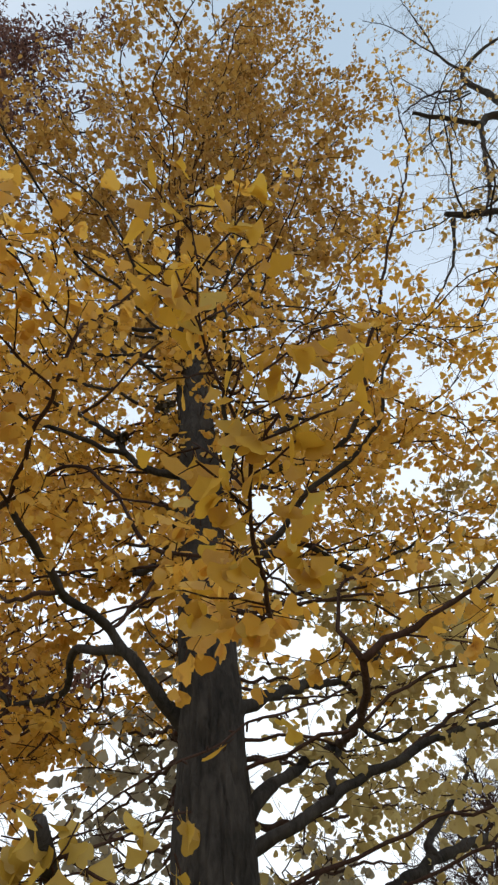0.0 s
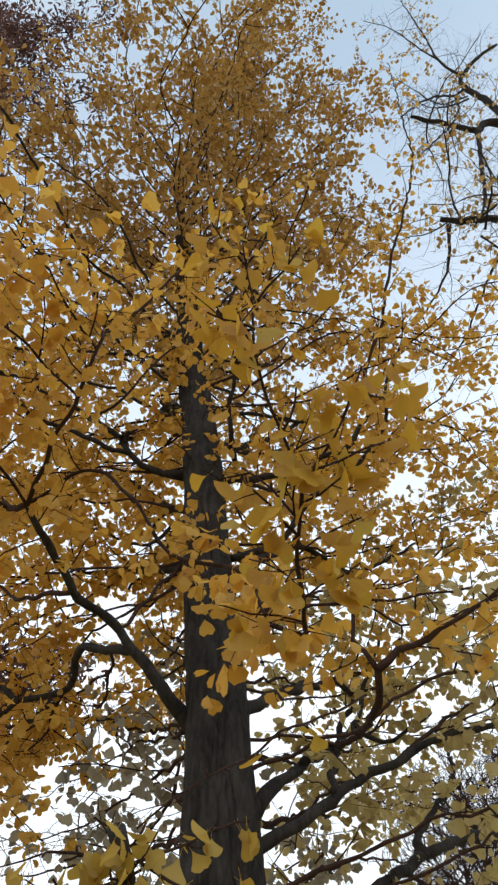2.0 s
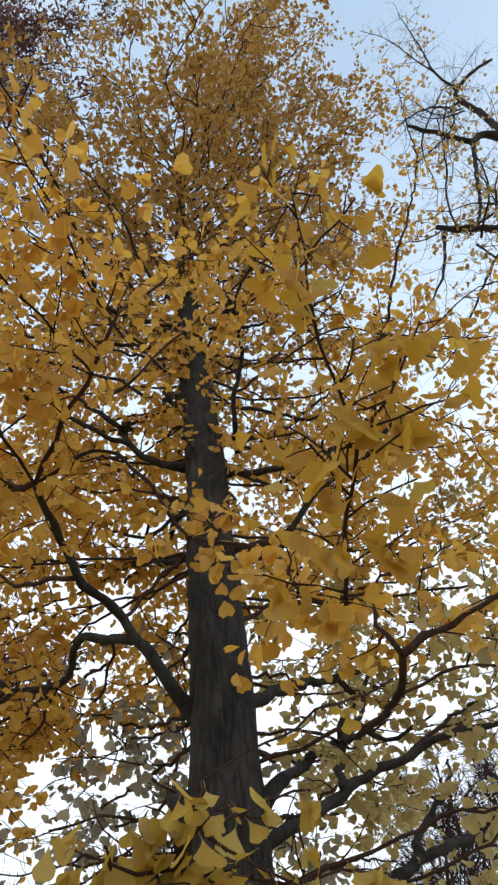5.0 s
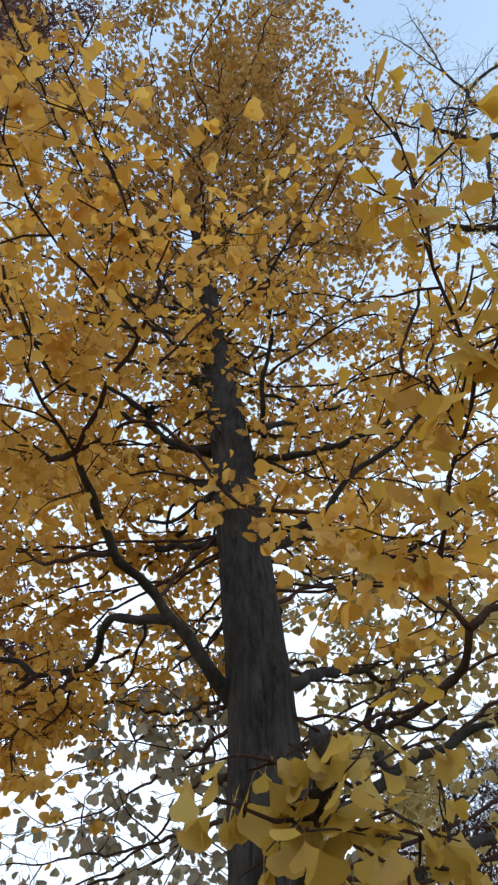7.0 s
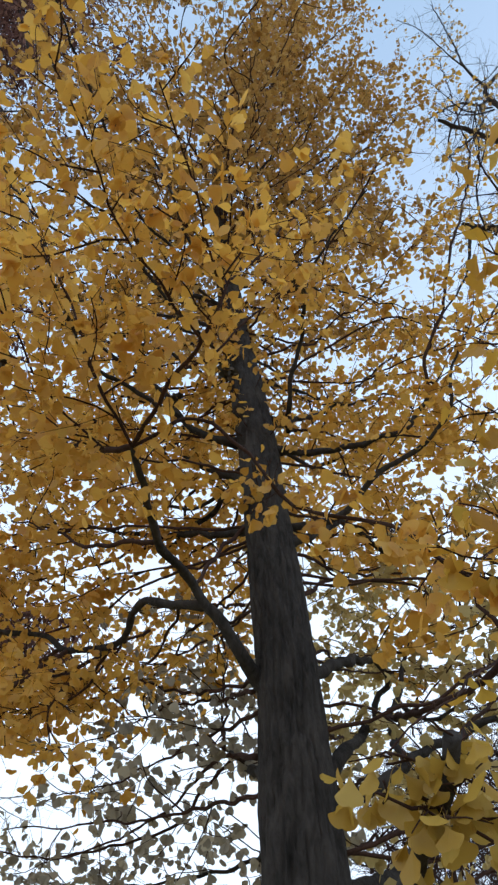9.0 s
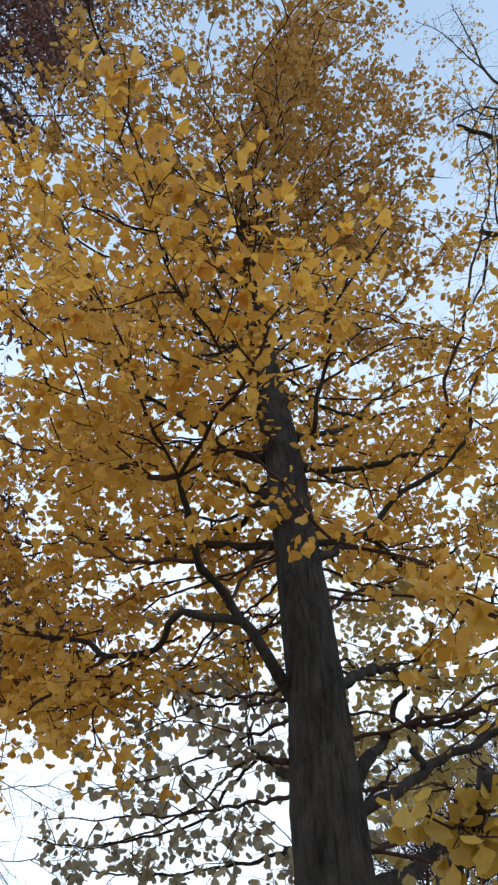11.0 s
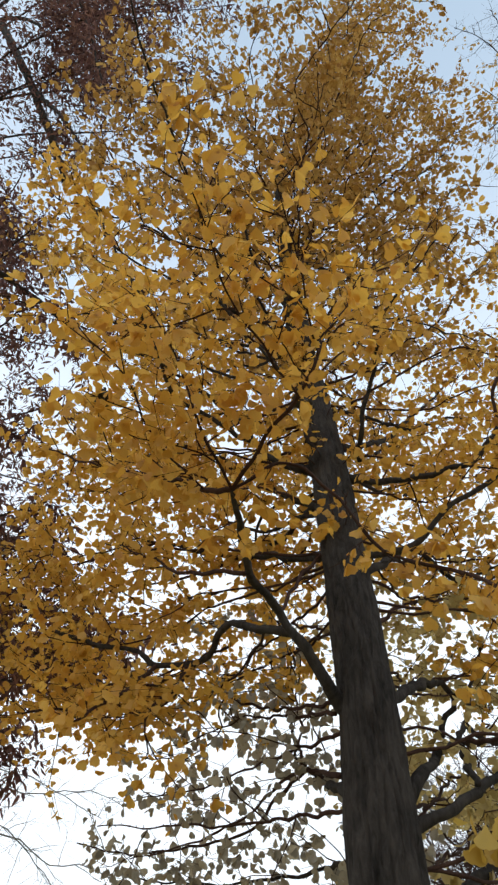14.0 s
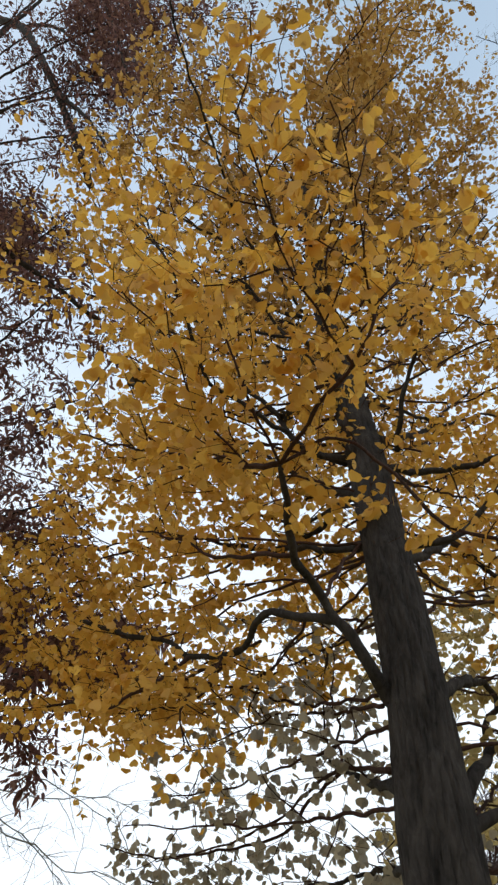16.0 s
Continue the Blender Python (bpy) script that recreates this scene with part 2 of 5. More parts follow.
def rand_dir(rng):
    while True:
        v = Vector((rng.uniform(-1, 1), rng.uniform(-1, 1), rng.uniform(-1, 1)))
        if 0.05 < v.length < 1:
            return v.normalized()


def shoot(rng, start, direction, length, steps, wander, lift):
    """A wandering line that starts at a point and heads in a direction."""
    d, p, out = direction.normalized(), start.copy(), [start.copy()]
    for _ in range(steps):
        d = (d + rand_dir(rng) * wander + Vector((0, 0, lift))).normalized()
        p = p + d * (length / steps)
        out.append(p.copy())
    return out


def leaf_twig(rng, line, leaves, size, gap, droop):
    """Leaves in small tufts set alternately along a twig, hanging by short stalks."""
    total = sum((b - a).length for a, b in zip(line, line[1:]))
    u, flip = gap * rng.random(), 1
    while u < total:
        rest, i = u, 0
        while i < len(line) - 2 and rest > (line[i + 1] - line[i]).length:
            rest -= (line[i + 1] - line[i]).length
            i += 1
        t = (line[i + 1] - line[i]).normalized()
        p = line[i] + t * rest
        out = t.cross(Vector((0, 0, 1)))
        if out.length < 0.1:
            out = rand_dir(rng)
        out = out.normalized() * flip
        for _ in range(rng.choice((1, 2, 2, 3))):
            axis = (out * rng.uniform(-0.2, 1.0) + t * rng.uniform(-0.3, 0.9) + Vector((0, 0, -droop * rng.uniform(0.1, 1.3))) + rand_dir(rng) * 0.4).normalized()
            nrm = Vector((0, 0, 1)) + rand_dir(rng) * 1.0
            s = size * rng.uniform(0.7, 1.2)
            leaves.add(p + axis * rng.uniform(0.25, 0.55) * s, axis, nrm, s)
        flip = -flip
        u += 2.5 * gap * rng.uniform(0.6, 1.5)


def clothe(rng, line, twigs, leaves, start=0.2, spacing=0.3, reach=(0.5, 1.4), twig_gap=0.13, twig_len=(0.18, 0.5), leaf=0.082, gap=0.042, lift=0.03, flat=0.45, droop=0.8, bare=0.0):
    """Side shoots along a limb, twigs along the shoots and leaves along the twigs."""
    total = sum((b - a).length for a, b in zip(line, line[1:]))
    u = total * start
    golden = rng.random() * 6.28
    while u < total + 0.02:
        rest, i = u, 0
        while i < len(line) - 2 and rest > (line[i + 1] - line[i]).length:
            rest -= (line[i + 1] - line[i]).length
            i += 1
        t = (line[i + 1] - line[i]).normalized()
        p = line[i] + t * min(rest, (line[i + 1] - line[i]).length)
        golden += 2.4
        s1 = t.orthogonal().normalized()
        s2 = t.cross(s1)
        out = s1 * math.cos(golden) + s2 * math.sin(golden)
        out.z *= flat
        d = t * rng.uniform(0.3, 0.9) + out.normalized()
        tip = 1.0 - 0.45 * (u / total)
        ln = rng.uniform(*reach) * tip
        shoot_line = shoot(rng, p, d, ln, max(3, int(ln / 0.13)), 0.3, lift)
        twigs.add(shoot_line, [0.0032 + 0.0062 * ln * (1 - j / len(shoot_line)) for j in range(len(shoot_line))], 3 if ln < 0.9 else 4)
        leafy = rng.random() >= bare
        v = 0.12 * ln
        k = 0
        while v < ln:
            j = min(int(v / ln * (len(shoot_line) - 1)), len(shoot_line) - 2)
            st = (shoot_line[j + 1] - shoot_line[j]).normalized()
            sp = shoot_line[j] + (shoot_line[j + 1] - shoot_line[j]) * rng.random()
            side = st.cross(Vector((0, 0, 1)))
            side = side.normalized() if side.length > 0.1 else rand_dir(rng)
            k += 1
            td = st * rng.uniform(0.3, 0.9) + side * (1 if k % 2 else -1) + rand_dir(rng) * 0.5
            tl = rng.uniform(*twig_len)
            tw = shoot(rng, sp, td, tl, 2, 0.3, 0.0)
            twigs.add(tw, [0.0027, 0.0022, 0.0017], 3)
            if leafy:
                leaf_twig(rng, tw, leaves, leaf, gap, droop)
            v += twig_gap * rng.uniform(0.6, 1.5)
        if leafy:
            leaf_twig(rng, shoot_line[len(shoot_line) // 2:], leaves, leaf, gap, droop)
        u += spacing * rng.uniform(0.6, 1.5)


BRANCH_POINTS = []


def limb(tree, ctrl, r0, r1, seed, label="", sides=9, step=0.07, dress=True, bark=None, leaf_mat=None, twig_mat=None, shape=FAN_V, name="limb", **how):
    """A limb of a tree, with its twigs and its leaves as pieces of it."""
    rng = random.Random(seed)
    a = Vector(ctrl[0])
    root = min((q for t, q in BRANCH_POINTS if t is tree), key=lambda q: (q - a).length, default=a)
    if 0 < (root - a).length < 0.25 and (a - axis_at(a.z)).length > 0.4:
        ctrl = [tuple(root)] + list(ctrl[1:])
    line = smooth_line(ctrl, step)
    n = len(line)
    for i in range(2, n):
        q = line[i]
        line[i] = q + noise.noise_vector(q * 5.0 + Vector((seed, 0, 0))) * (0.04 if r0 > 0.012 else 0.02)
    BRANCH_POINTS.extend((tree, q) for q in line[2:])
    radii = [r0 + (r1 - r0) * (i / (n - 1)) ** 0.8 for i in range(n)]
    if r0 > 0.039:
        # the swollen collar where a limb leaves the trunk
        radii = [r * (1 + 0.55 * math.exp(-i * step / 0.13)) for i, r in enumerate(radii)]
    tb = Tubes()
    tb.add(line, radii, sides, 0.26)
    if step < 0.1 and r1 < 0.02:
        # short knobbly spurs, from which the leaf tufts grow
        for i in range(2, n - 1):
            out = (line[i + 1] - line[i]).cross(rand_dir(rng)).normalized()
            a = line[i] + out * radii[i] * 0.6
            ln = rng.uniform(0.012, 0.03)
            tb.add([a, a + out * ln * 0.6, a + out * ln], [0.0045, 0.0038, 0.003], 4)
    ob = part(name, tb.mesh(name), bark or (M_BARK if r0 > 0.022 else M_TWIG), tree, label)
    if dress == "near":
        near_spray(ob, line, seed, leaf_mat, **how)
    elif dress:
        tw, lv = Tubes(), Leaves(shape)
        clothe(rng, line, tw, lv, **how)
        if tw.v:
            tagged(part("twig_spray", tw.mesh("twig_spray"), twig_mat or M_TWIG, ob), kind="stuff")
        if lv.rows:
            tagged(part("foliage", lv.mesh("foliage"), leaf_mat or M_LEAF, ob), kind="stuff")
    return ob


LEAF_MESHES = []
for k in range(8):
    # single leaves of the lowest sprays: a fan on a stalk, with a notched, wavy edge and a slight fold
    lr = random.Random(90 + k)
    half, fold, bend, notch = math.radians(lr.uniform(36, 56)), lr.uniform(-0.05, 0.4), lr.uniform(-0.1, 0.4), lr.uniform(0.03, 0.22)
    vs, fs = [(0, 0, 0)], []
    for i in range(11):
        u = i / 5 - 1
        rim = (0.98 - 0.16 * abs(u) ** 5) * (1 - notch * max(0.0, 1 - 3.5 * abs(u))) * (1 + lr.uniform(-0.035, 0.035))
        for r in (0.3, 0.62, 0.88, 1.0):
            a = half * u * (0.55 + 0.45 * min(1.0, r * 1.3))
            y, x = rim * r * math.cos(a), rim * r * math.sin(a)
            vs.append((x, y, fold * abs(x) * 0.6 - bend * y * y * 0.5 + lr.uniform(-0.02, 0.02) * r))
    for i in range(10):
        q = 1 + 4 * i
        fs.append((0, q + 4, q))
        for e in range(3):
            fs.append((q + e, q + 4 + e, q + 5 + e, q + 1 + e))
    q = len(vs)
    for y, z in ((-0.5, 0.12), (-0.22, 0.03), (0.04, 0.004)):
        vs += [(-0.012, y, z), (0.012, y, z), (0, y, z + 0.02)]
    for i in (0, 3):
        for e in range(3):
            fs.append((q + i + e, q + i + (e + 1) % 3, q + i + 3 + (e + 1) % 3, q + i + 3 + e))
    me = bpy.data.meshes.new("leaf")
    me.from_pydata(vs, [], fs)
    me.polygons.foreach_set("use_smooth", np.ones(len(me.polygons), dtype=bool))
    me.materials.append(M_LEAF_NEAR)
    LEAF_MESHES.append(me)


def near_spray(ob, line, seed, mat=None, **how):
    """Twigs along a low limb, each leaf an object of its own."""
    rng = random.Random(seed)
    tw, lv = Tubes(), Leaves()
    clothe(rng, line, tw, lv, **how)
    tagged(part("twig_spray", tw.mesh("twig_spray"), M_TWIG, ob), kind="stuff")
    for row in lv.rows:
        p, a, nrm = Vector(row[:3]), Vector(row[3:6]) + Vector((0, 0, -rng.uniform(0.0, 1.0))), Vector(row[6:9]) + rand_dir(rng)
        a.normalize()
        x = a.cross(nrm).normalized()
        z = x.cross(a)
        leaf = new("leaf", LEAF_MESHES[rng.randrange(8)])
        leaf.parent = ob
        if mat:
            leaf.material_slots[0].link = "OBJECT"
            leaf.material_slots[0].material = mat
        leaf.matrix_local = Matrix.Translation(p) @ Matrix((x, a, z)).transposed().to_4x4() @ Matrix.Diagonal((row[9], row[9], row[9], 1))


# ---- ground ----
bm = bmesh.new()
bmesh.ops.create_grid(bm, x_segments=60, y_segments=60, size=600)
for v in bm.verts:
    v.co.z = 0.0 if v.co.length < 30 else 0.6 * noise.noise(v.co * 0.01)
ground_mesh = bpy.data.meshes.new("ground")
bm.to_mesh(ground_mesh)
bm.free()
ground = tagged(new("ground", ground_mesh), "grass strewn with fallen autumn leaves", "ground", kind="structure")
ground_mesh.materials.append(M_GROUND)

# ---- the golden tree ----
tree = tagged(new("ginkgo_tree"), "tall golden ginkgo tree with dark furrowed trunk", "tree")
tree.location = (0, 0, 0)

TRUNK = [(-0.18, 4.25, 0.0), (-0.20, 4.30, 1.5), (-0.22, 4.35, 3.0), (-0.235, 4.36, 4.0), (-0.29, 4.45, 5.2), (-0.32, 4.58, 6.2), (-0.40, 4.75, 7.4),
         (-0.52, 4.95, 9.0), (-0.62, 5.1, 11.0), (-0.72, 5.2, 13.0), (-0.80, 5.25, 15.0), (-0.72, 5.15, 16.6), (-0.62, 5.05, 17.4)]
TRUNK_R = [(0.0, 0.42), (0.5, 0.30), (1.5, 0.255), (3.0, 0.245), (3.6, 0.212), (5.0, 0.20), (6.4, 0.195), (7.6, 0.188), (9.0, 0.172), (11.0, 0.152), (13.0, 0.125), (15.0, 0.05), (15.2, 0.02), (20.0, 0.01)]
line = smooth_line(TRUNK, 0.06)
tb = Tubes()
tb.add(line, [float(np.interp(p.z, [a for a, _ in TRUNK_R], [b for _, b in TRUNK_R])) for p in line], 140, 0.06, 0.026)
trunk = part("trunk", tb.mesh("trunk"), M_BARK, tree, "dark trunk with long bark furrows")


def axis_at(z):
    return Vector([float(np.interp(z, [p[2] for p in TRUNK], [p[i] for p in TRUNK])) for i in range(2)] + [z])


# the great limbs and boughs, each from its place on the trunk outwards
limb(tree, [(-0.31, 4.38, 3.66), (-0.46, 4.32, 3.83), (-0.54, 4.22, 3.90), (-0.68, 4.15, 4.07), (-0.80, 4.10, 4.19), (-0.88, 4.08, 4.35), (-1.02, 3.90, 4.39), (-1.14, 3.65, 4.39), (-1.17, 3.50, 4.46), (-1.22, 3.20, 4.48), (-1.28, 2.95, 4.53)], .054, .02, 20, start=0.72, spacing=0.16, reach=(0.3, 0.9), leaf=0.085)
limb(tree, [(-1.28, 2.95, 4.53), (-1.45, 3.10, 4.70), (-1.71, 3.40, 5.04), (-2.09, 3.70, 5.36), (-2.58, 4.00, 5.72), (-3.16, 4.30, 6.20)], .022, .008, 21, start=0.12, spacing=0.23, reach=(0.4, 1.2), twig_gap=0.12, gap=0.045)
limb(tree, [(-1.29, 2.95, 4.58), (-1.05, 2.58, 4.74), (-0.86, 2.34, 4.86), (-0.77, 2.18, 5.05), (-0.66, 2.30, 5.55), (-0.45, 2.36, 5.98), (-0.30, 2.42, 6.45), (-0.10, 2.45, 6.90)], .015, .006, 22, start=0.15, spacing=0.36, reach=(0.25, 0.65), twig_gap=0.12, gap=0.042, leaf=0.082)
limb(tree, [(-0.80, 4.10, 4.19), (-1.02, 4.30, 4.33), (-1.25, 4.48, 4.47), (-1.34, 4.70, 4.47), (-1.48, 5.00, 4.42), (-1.62, 5.10, 4.41), (-1.89, 5.10, 4.40), (-2.21, 5.20, 4.56), (-2.53, 5.30, 4.66), (-2.98, 5.40, 4.84)], .037, .018, 23, start=0.72, spacing=0.12, reach=(0.4, 1.2), twig_gap=0.11, gap=0.042)
limb(tree, [(-1.90, 5.10, 4.39), (-2.06, 4.80, 4.00), (-2.22, 4.60, 3.79), (-2.37, 4.40, 3.58)], .022, .009, 24, start=0.5, spacing=0.12, reach=(0.3, 0.9), twig_gap=0.11, gap=0.042)
limb(tree, [(-1.65, 5.10, 4.37), (-1.69, 5.00, 4.12), (-1.85, 4.90, 3.93), (-1.86, 4.80, 3.69), (-1.82, 4.70, 3.46)], .016, .005, 25, start=0.25, spacing=0.17, reach=(0.3, 1.0), twig_gap=0.12, gap=0.045, leaf=0.072)
limb(tree, [(-0.46, 4.50, 5.23), (-0.67, 4.35, 4.87), (-0.80, 4.20, 4.59), (-0.88, 4.08, 4.35)], .018, .014, 26, dress=False)
limb(tree, [(-1.16, 3.65, 4.40), (-1.37, 3.80, 4.49), (-1.69, 4.10, 4.69), (-2.05, 4.40, 5.05), (-2.49, 4.70, 5.39)], .02, .006, 27, start=0.5, spacing=0.27, reach=(0.4, 1.2), twig_gap=0.12, gap=0.045)
limb(tree, [(-0.49, 4.70, 6.43), (-0.77, 4.72, 6.48), (-1.03, 4.70, 6.70), (-1.22, 4.60, 6.97), (-1.61, 4.40, 7.17), (-2.06, 4.20, 7.41), (-2.51, 4.00, 7.49)], .045, .01, 28, spacing=0.31, reach=(0.4, 1.3), twig_gap=0.11, gap=0.04)
limb(tree, [(-0.44, 4.70, 5.93), (-0.79, 5.00, 6.35), (-1.24, 5.40, 7.07), (-1.61, 5.60, 7.45), (-2.43, 6.00, 8.16)], .04, .01, 29, spacing=0.31, reach=(0.4, 1.3), twig_gap=0.11, gap=0.04)
limb(tree, [(-0.40, 4.50, 5.20), (-0.61, 4.90, 5.45), (-0.90, 5.20, 5.67), (-1.22, 5.50, 5.84), (-1.72, 5.90, 6.19), (-2.22, 6.20, 6.52), (-2.86, 6.60, 6.88)], .045, .01, 30, spacing=0.31, reach=(0.4, 1.3), twig_gap=0.11, gap=0.04)
limb(tree, [(-0.35, 4.60, 6.00), (-0.58, 4.90, 5.95), (-0.78, 5.20, 5.90), (-0.98, 5.60, 6.01), (-1.27, 6.00, 6.02)], .04, .016, 31, spacing=0.31, reach=(0.4, 1.3), twig_gap=0.11, gap=0.04)
limb(tree, [(-0.39, 4.35, 3.20), (-0.43, 4.60, 3.28), (-0.43, 5.40, 3.59), (-0.49, 6.40, 4.07), (-0.57, 6.60, 4.28), (-0.57, 6.70, 4.90), (-0.62, 6.90, 5.53)], .04, .004, 32, start=0.2, spacing=0.4, reach=(0.3, 0.9), twig_gap=0.17, gap=0.05, droop=1.3, leaf=0.08, leaf_mat=M_BACKLIT)
limb(tree, [(-0.45, 6.20, 3.96), (-0.75, 6.60, 3.81), (-0.99, 6.80, 3.59), (-1.41, 7.00, 3.51), (-2.05, 7.20, 3.43), (-2.75, 7.40, 3.54)], .02, .006, 33, start=0.2, spacing=0.26, reach=(0.3, 0.9), twig_gap=0.17, gap=0.05, droop=1.3, leaf=0.08, leaf_mat=M_BACKLIT)
limb(tree, [(-0.37, 4.40, 2.76), (-0.27, 6.00, 3.14), (-0.67, 7.00, 3.24), (-1.49, 7.60, 3.27), (-2.38, 8.00, 3.40)], .03, .008, 34, start=0.2, spacing=0.26, reach=(0.3, 0.9), twig_gap=0.17, gap=0.05, droop=1.3, leaf=0.08, leaf_mat=M_BACKLIT)
limb(tree, [(-0.09, 4.35, 3.81), (0.17, 4.70, 4.07), (0.48, 5.20, 4.38), (0.74, 5.68, 4.63), (0.86, 5.84, 4.67), (0.95, 5.92, 4.60), (0.93, 5.94, 4.49), (0.83, 5.92, 4.41), (0.77, 5.90, 4.30), (0.76, 5.90, 4.18)], .046, .028, 35, start=0.7, spacing=0.4, reach=(0.3, 0.7))
limb(tree, [(0.80, 5.80, 4.67), (1.30, 6.20, 5.01), (2.02, 6.60, 5.50), (3.04, 7.00, 6.14)], .012, .006, 36, start=0.3, spacing=0.34, reach=(0.3, 1.1), twig_gap=0.13, gap=0.045, leaf_mat=M_WANE)
limb(tree, [(-0.20, 4.38, 3.05), (-0.02, 4.33, 3.19), (0.12, 4.45, 3.37), (0.34, 4.75, 3.59), (0.63, 5.15, 3.87), (0.87, 5.50, 4.15), (1.00, 5.60, 4.45), (1.13, 5.70, 4.77), (1.35, 5.80, 5.19)], .048, .012, 37, start=0.75, spacing=0.3, reach=(0.3, 0.7), leaf_mat=M_WANE)
limb(tree, [(0.87, 5.50, 4.15), (0.97, 5.40, 3.99), (1.11, 5.30, 3.92), (1.49, 5.40, 4.17)], .025, .008, 38, spacing=0.32, reach=(0.4, 1.3), twig_gap=0.11, gap=0.04, leaf_mat=M_WANE)
limb(tree, [(0.63, 5.15, 3.87), (0.62, 4.60, 3.65), (0.65, 3.90, 3.45), (0.63, 3.30, 3.29), (0.61, 2.92, 3.34)], .022, .018, 39, dress=False)
limb(tree, [(0.61, 2.92, 3.34), (0.55, 2.90, 3.51), (0.58, 2.95, 3.70), (0.75, 3.00, 3.90)], .016, .005, 40, spacing=0.34, reach=(0.4, 1.3), twig_gap=0.11, gap=0.04, leaf=0.07)
limb(tree, [(0.61, 2.92, 3.34), (0.81, 2.90, 3.44), (1.10, 2.90, 3.56), (1.30, 2.90, 3.70), (1.59, 2.90, 3.90)], .02, .006, 41, spacing=0.3, reach=(0.4, 1.3), twig_gap=0.11, gap=0.04, leaf=0.074)
limb(tree, [(-0.19, 4.38, 2.88), (0.01, 4.33, 3.00), (0.20, 4.35, 3.11), (0.36, 4.42, 3.20), (0.60, 4.55, 3.35), (0.94, 4.66, 3.52), (1.32, 4.75, 3.71), (1.80, 4.90, 3.82), (2.47, 5.10, 4.06)], .042, .018, 42, start=0.35, spacing=0.5, reach=(0.4, 1.2), leaf_mat=M_WANE, gap=0.06, leaf=0.085)
limb(tree, [(0.65, 5.20, 3.94), (0.59, 4.90, 3.66), (0.47, 4.43, 3.31)], .026, .022, 43, dress=False)
limb(tree, [(0.94, 4.60, 3.56), (1.28, 4.90, 3.79), (1.74, 5.20, 4.11), (2.26, 5.50, 4.46)], .02, .006, 44, start=0.3, spacing=0.42, reach=(0.3, 1.1), twig_gap=0.13, gap=0.06, leaf_mat=M_WANE, leaf=0.085)
limb(tree, [(-0.20, 4.60, 5.08), (-0.08, 4.45, 5.02), (0.20, 4.70, 5.34), (0.50, 5.00, 5.67), (0.82, 5.30, 5.72), (1.08, 5.50, 5.66), (1.53, 5.80, 6.00), (2.35, 6.20, 6.66)], .044, .01, 45, start=0.3, spacing=0.34, reach=(0.3, 1.1), twig_gap=0.13, gap=0.045)
limb(tree, [(-0.07, 4.40, 4.48), (0.24, 4.80, 4.88), (0.53, 5.20, 5.21), (1.23, 5.80, 5.77)], .02, .005, 46, start=0.3, spacing=0.4, reach=(0.3, 0.8), twig_gap=0.15, gap=0.055, leaf=0.08, leaf_mat=M_WANE)
limb(tree, [(-1.24, 2.95, 4.70), (-0.91, 2.90, 4.79), (-0.63, 2.85, 4.50), (-0.42, 2.80, 4.09), (-0.32, 2.75, 3.95), (-0.17, 2.65, 3.82), (0.01, 2.50, 3.66), (0.08, 2.30, 3.39), (0.11, 2.15, 3.16), (0.17, 2.08, 3.08), (0.23, 2.05, 3.04)], .012, .0095, 47, start=0.42, spacing=0.11, reach=(0.2, 0.5), twig_gap=0.1, twig_len=(0.08, 0.22), gap=0.036, droop=1.2, leaf=0.074, sides=6)
limb(tree, [(0.23, 2.05, 3.04), (0.21, 1.80, 3.10), (0.20, 1.50, 3.11), (0.22, 1.40, 3.17)], .0095, .006, 48, dress="near", start=0.1, spacing=0.085, reach=(0.14, 0.36), twig_gap=0.1, twig_len=(0.06, 0.16), gap=0.042, droop=1.1, leaf=0.078, sides=6)
limb(tree, [(0.22, 1.40, 3.17), (0.12, 1.22, 3.38), (0.11, 1.10, 3.61), (0.10, 1.00, 3.93)], .0055, .003, 49, dress="near", start=0.1, spacing=0.085, reach=(0.14, 0.36), twig_gap=0.1, twig_len=(0.06, 0.16), gap=0.042, droop=1.1, leaf=0.078, sides=6)
limb(tree, [(0.22, 1.40, 3.17), (0.32, 1.36, 3.29), (0.42, 1.30, 3.46)], .0055, .003, 50, dress="near", start=0.1, spacing=0.085, reach=(0.14, 0.36), twig_gap=0.1, twig_len=(0.06, 0.16), gap=0.042, droop=1.1, leaf=0.078, sides=6)
limb(tree, [(0.19, 1.50, 3.10), (0.13, 1.50, 3.23), (0.04, 1.50, 3.34)], .005, .003, 51, dress="near", start=0.1, spacing=0.085, reach=(0.14, 0.36), twig_gap=0.1, twig_len=(0.06, 0.16), gap=0.042, droop=1.1, leaf=0.078, sides=6)
limb(tree, [(-0.20, 4.08, 1.90), (-0.15, 3.00, 1.78), (-0.28, 2.40, 1.90), (-0.38, 2.10, 2.07), (-0.318, 1.93, 2.19), (-0.29, 1.77, 2.285), (-0.278, 1.61, 2.37)], .06, .02, 52, "short blunt broken limb", dress="near", leaf_mat=M_NEAR_SHADED, start=0.86, spacing=0.09, reach=(0.08, 0.18), twig_gap=0.07, twig_len=(0.05, 0.13), gap=0.034, leaf=0.06)
limb(tree, [(-0.28, 1.75, 2.19), (-0.29, 1.74, 2.24), (-0.30, 1.74, 2.29)], .005, .0025, 53, dress="near", leaf_mat=M_NEAR_SHADED, start=0.12, spacing=0.08, reach=(0.05, 0.13), twig_gap=0.07, twig_len=(0.05, 0.13), gap=0.034, leaf=0.056)
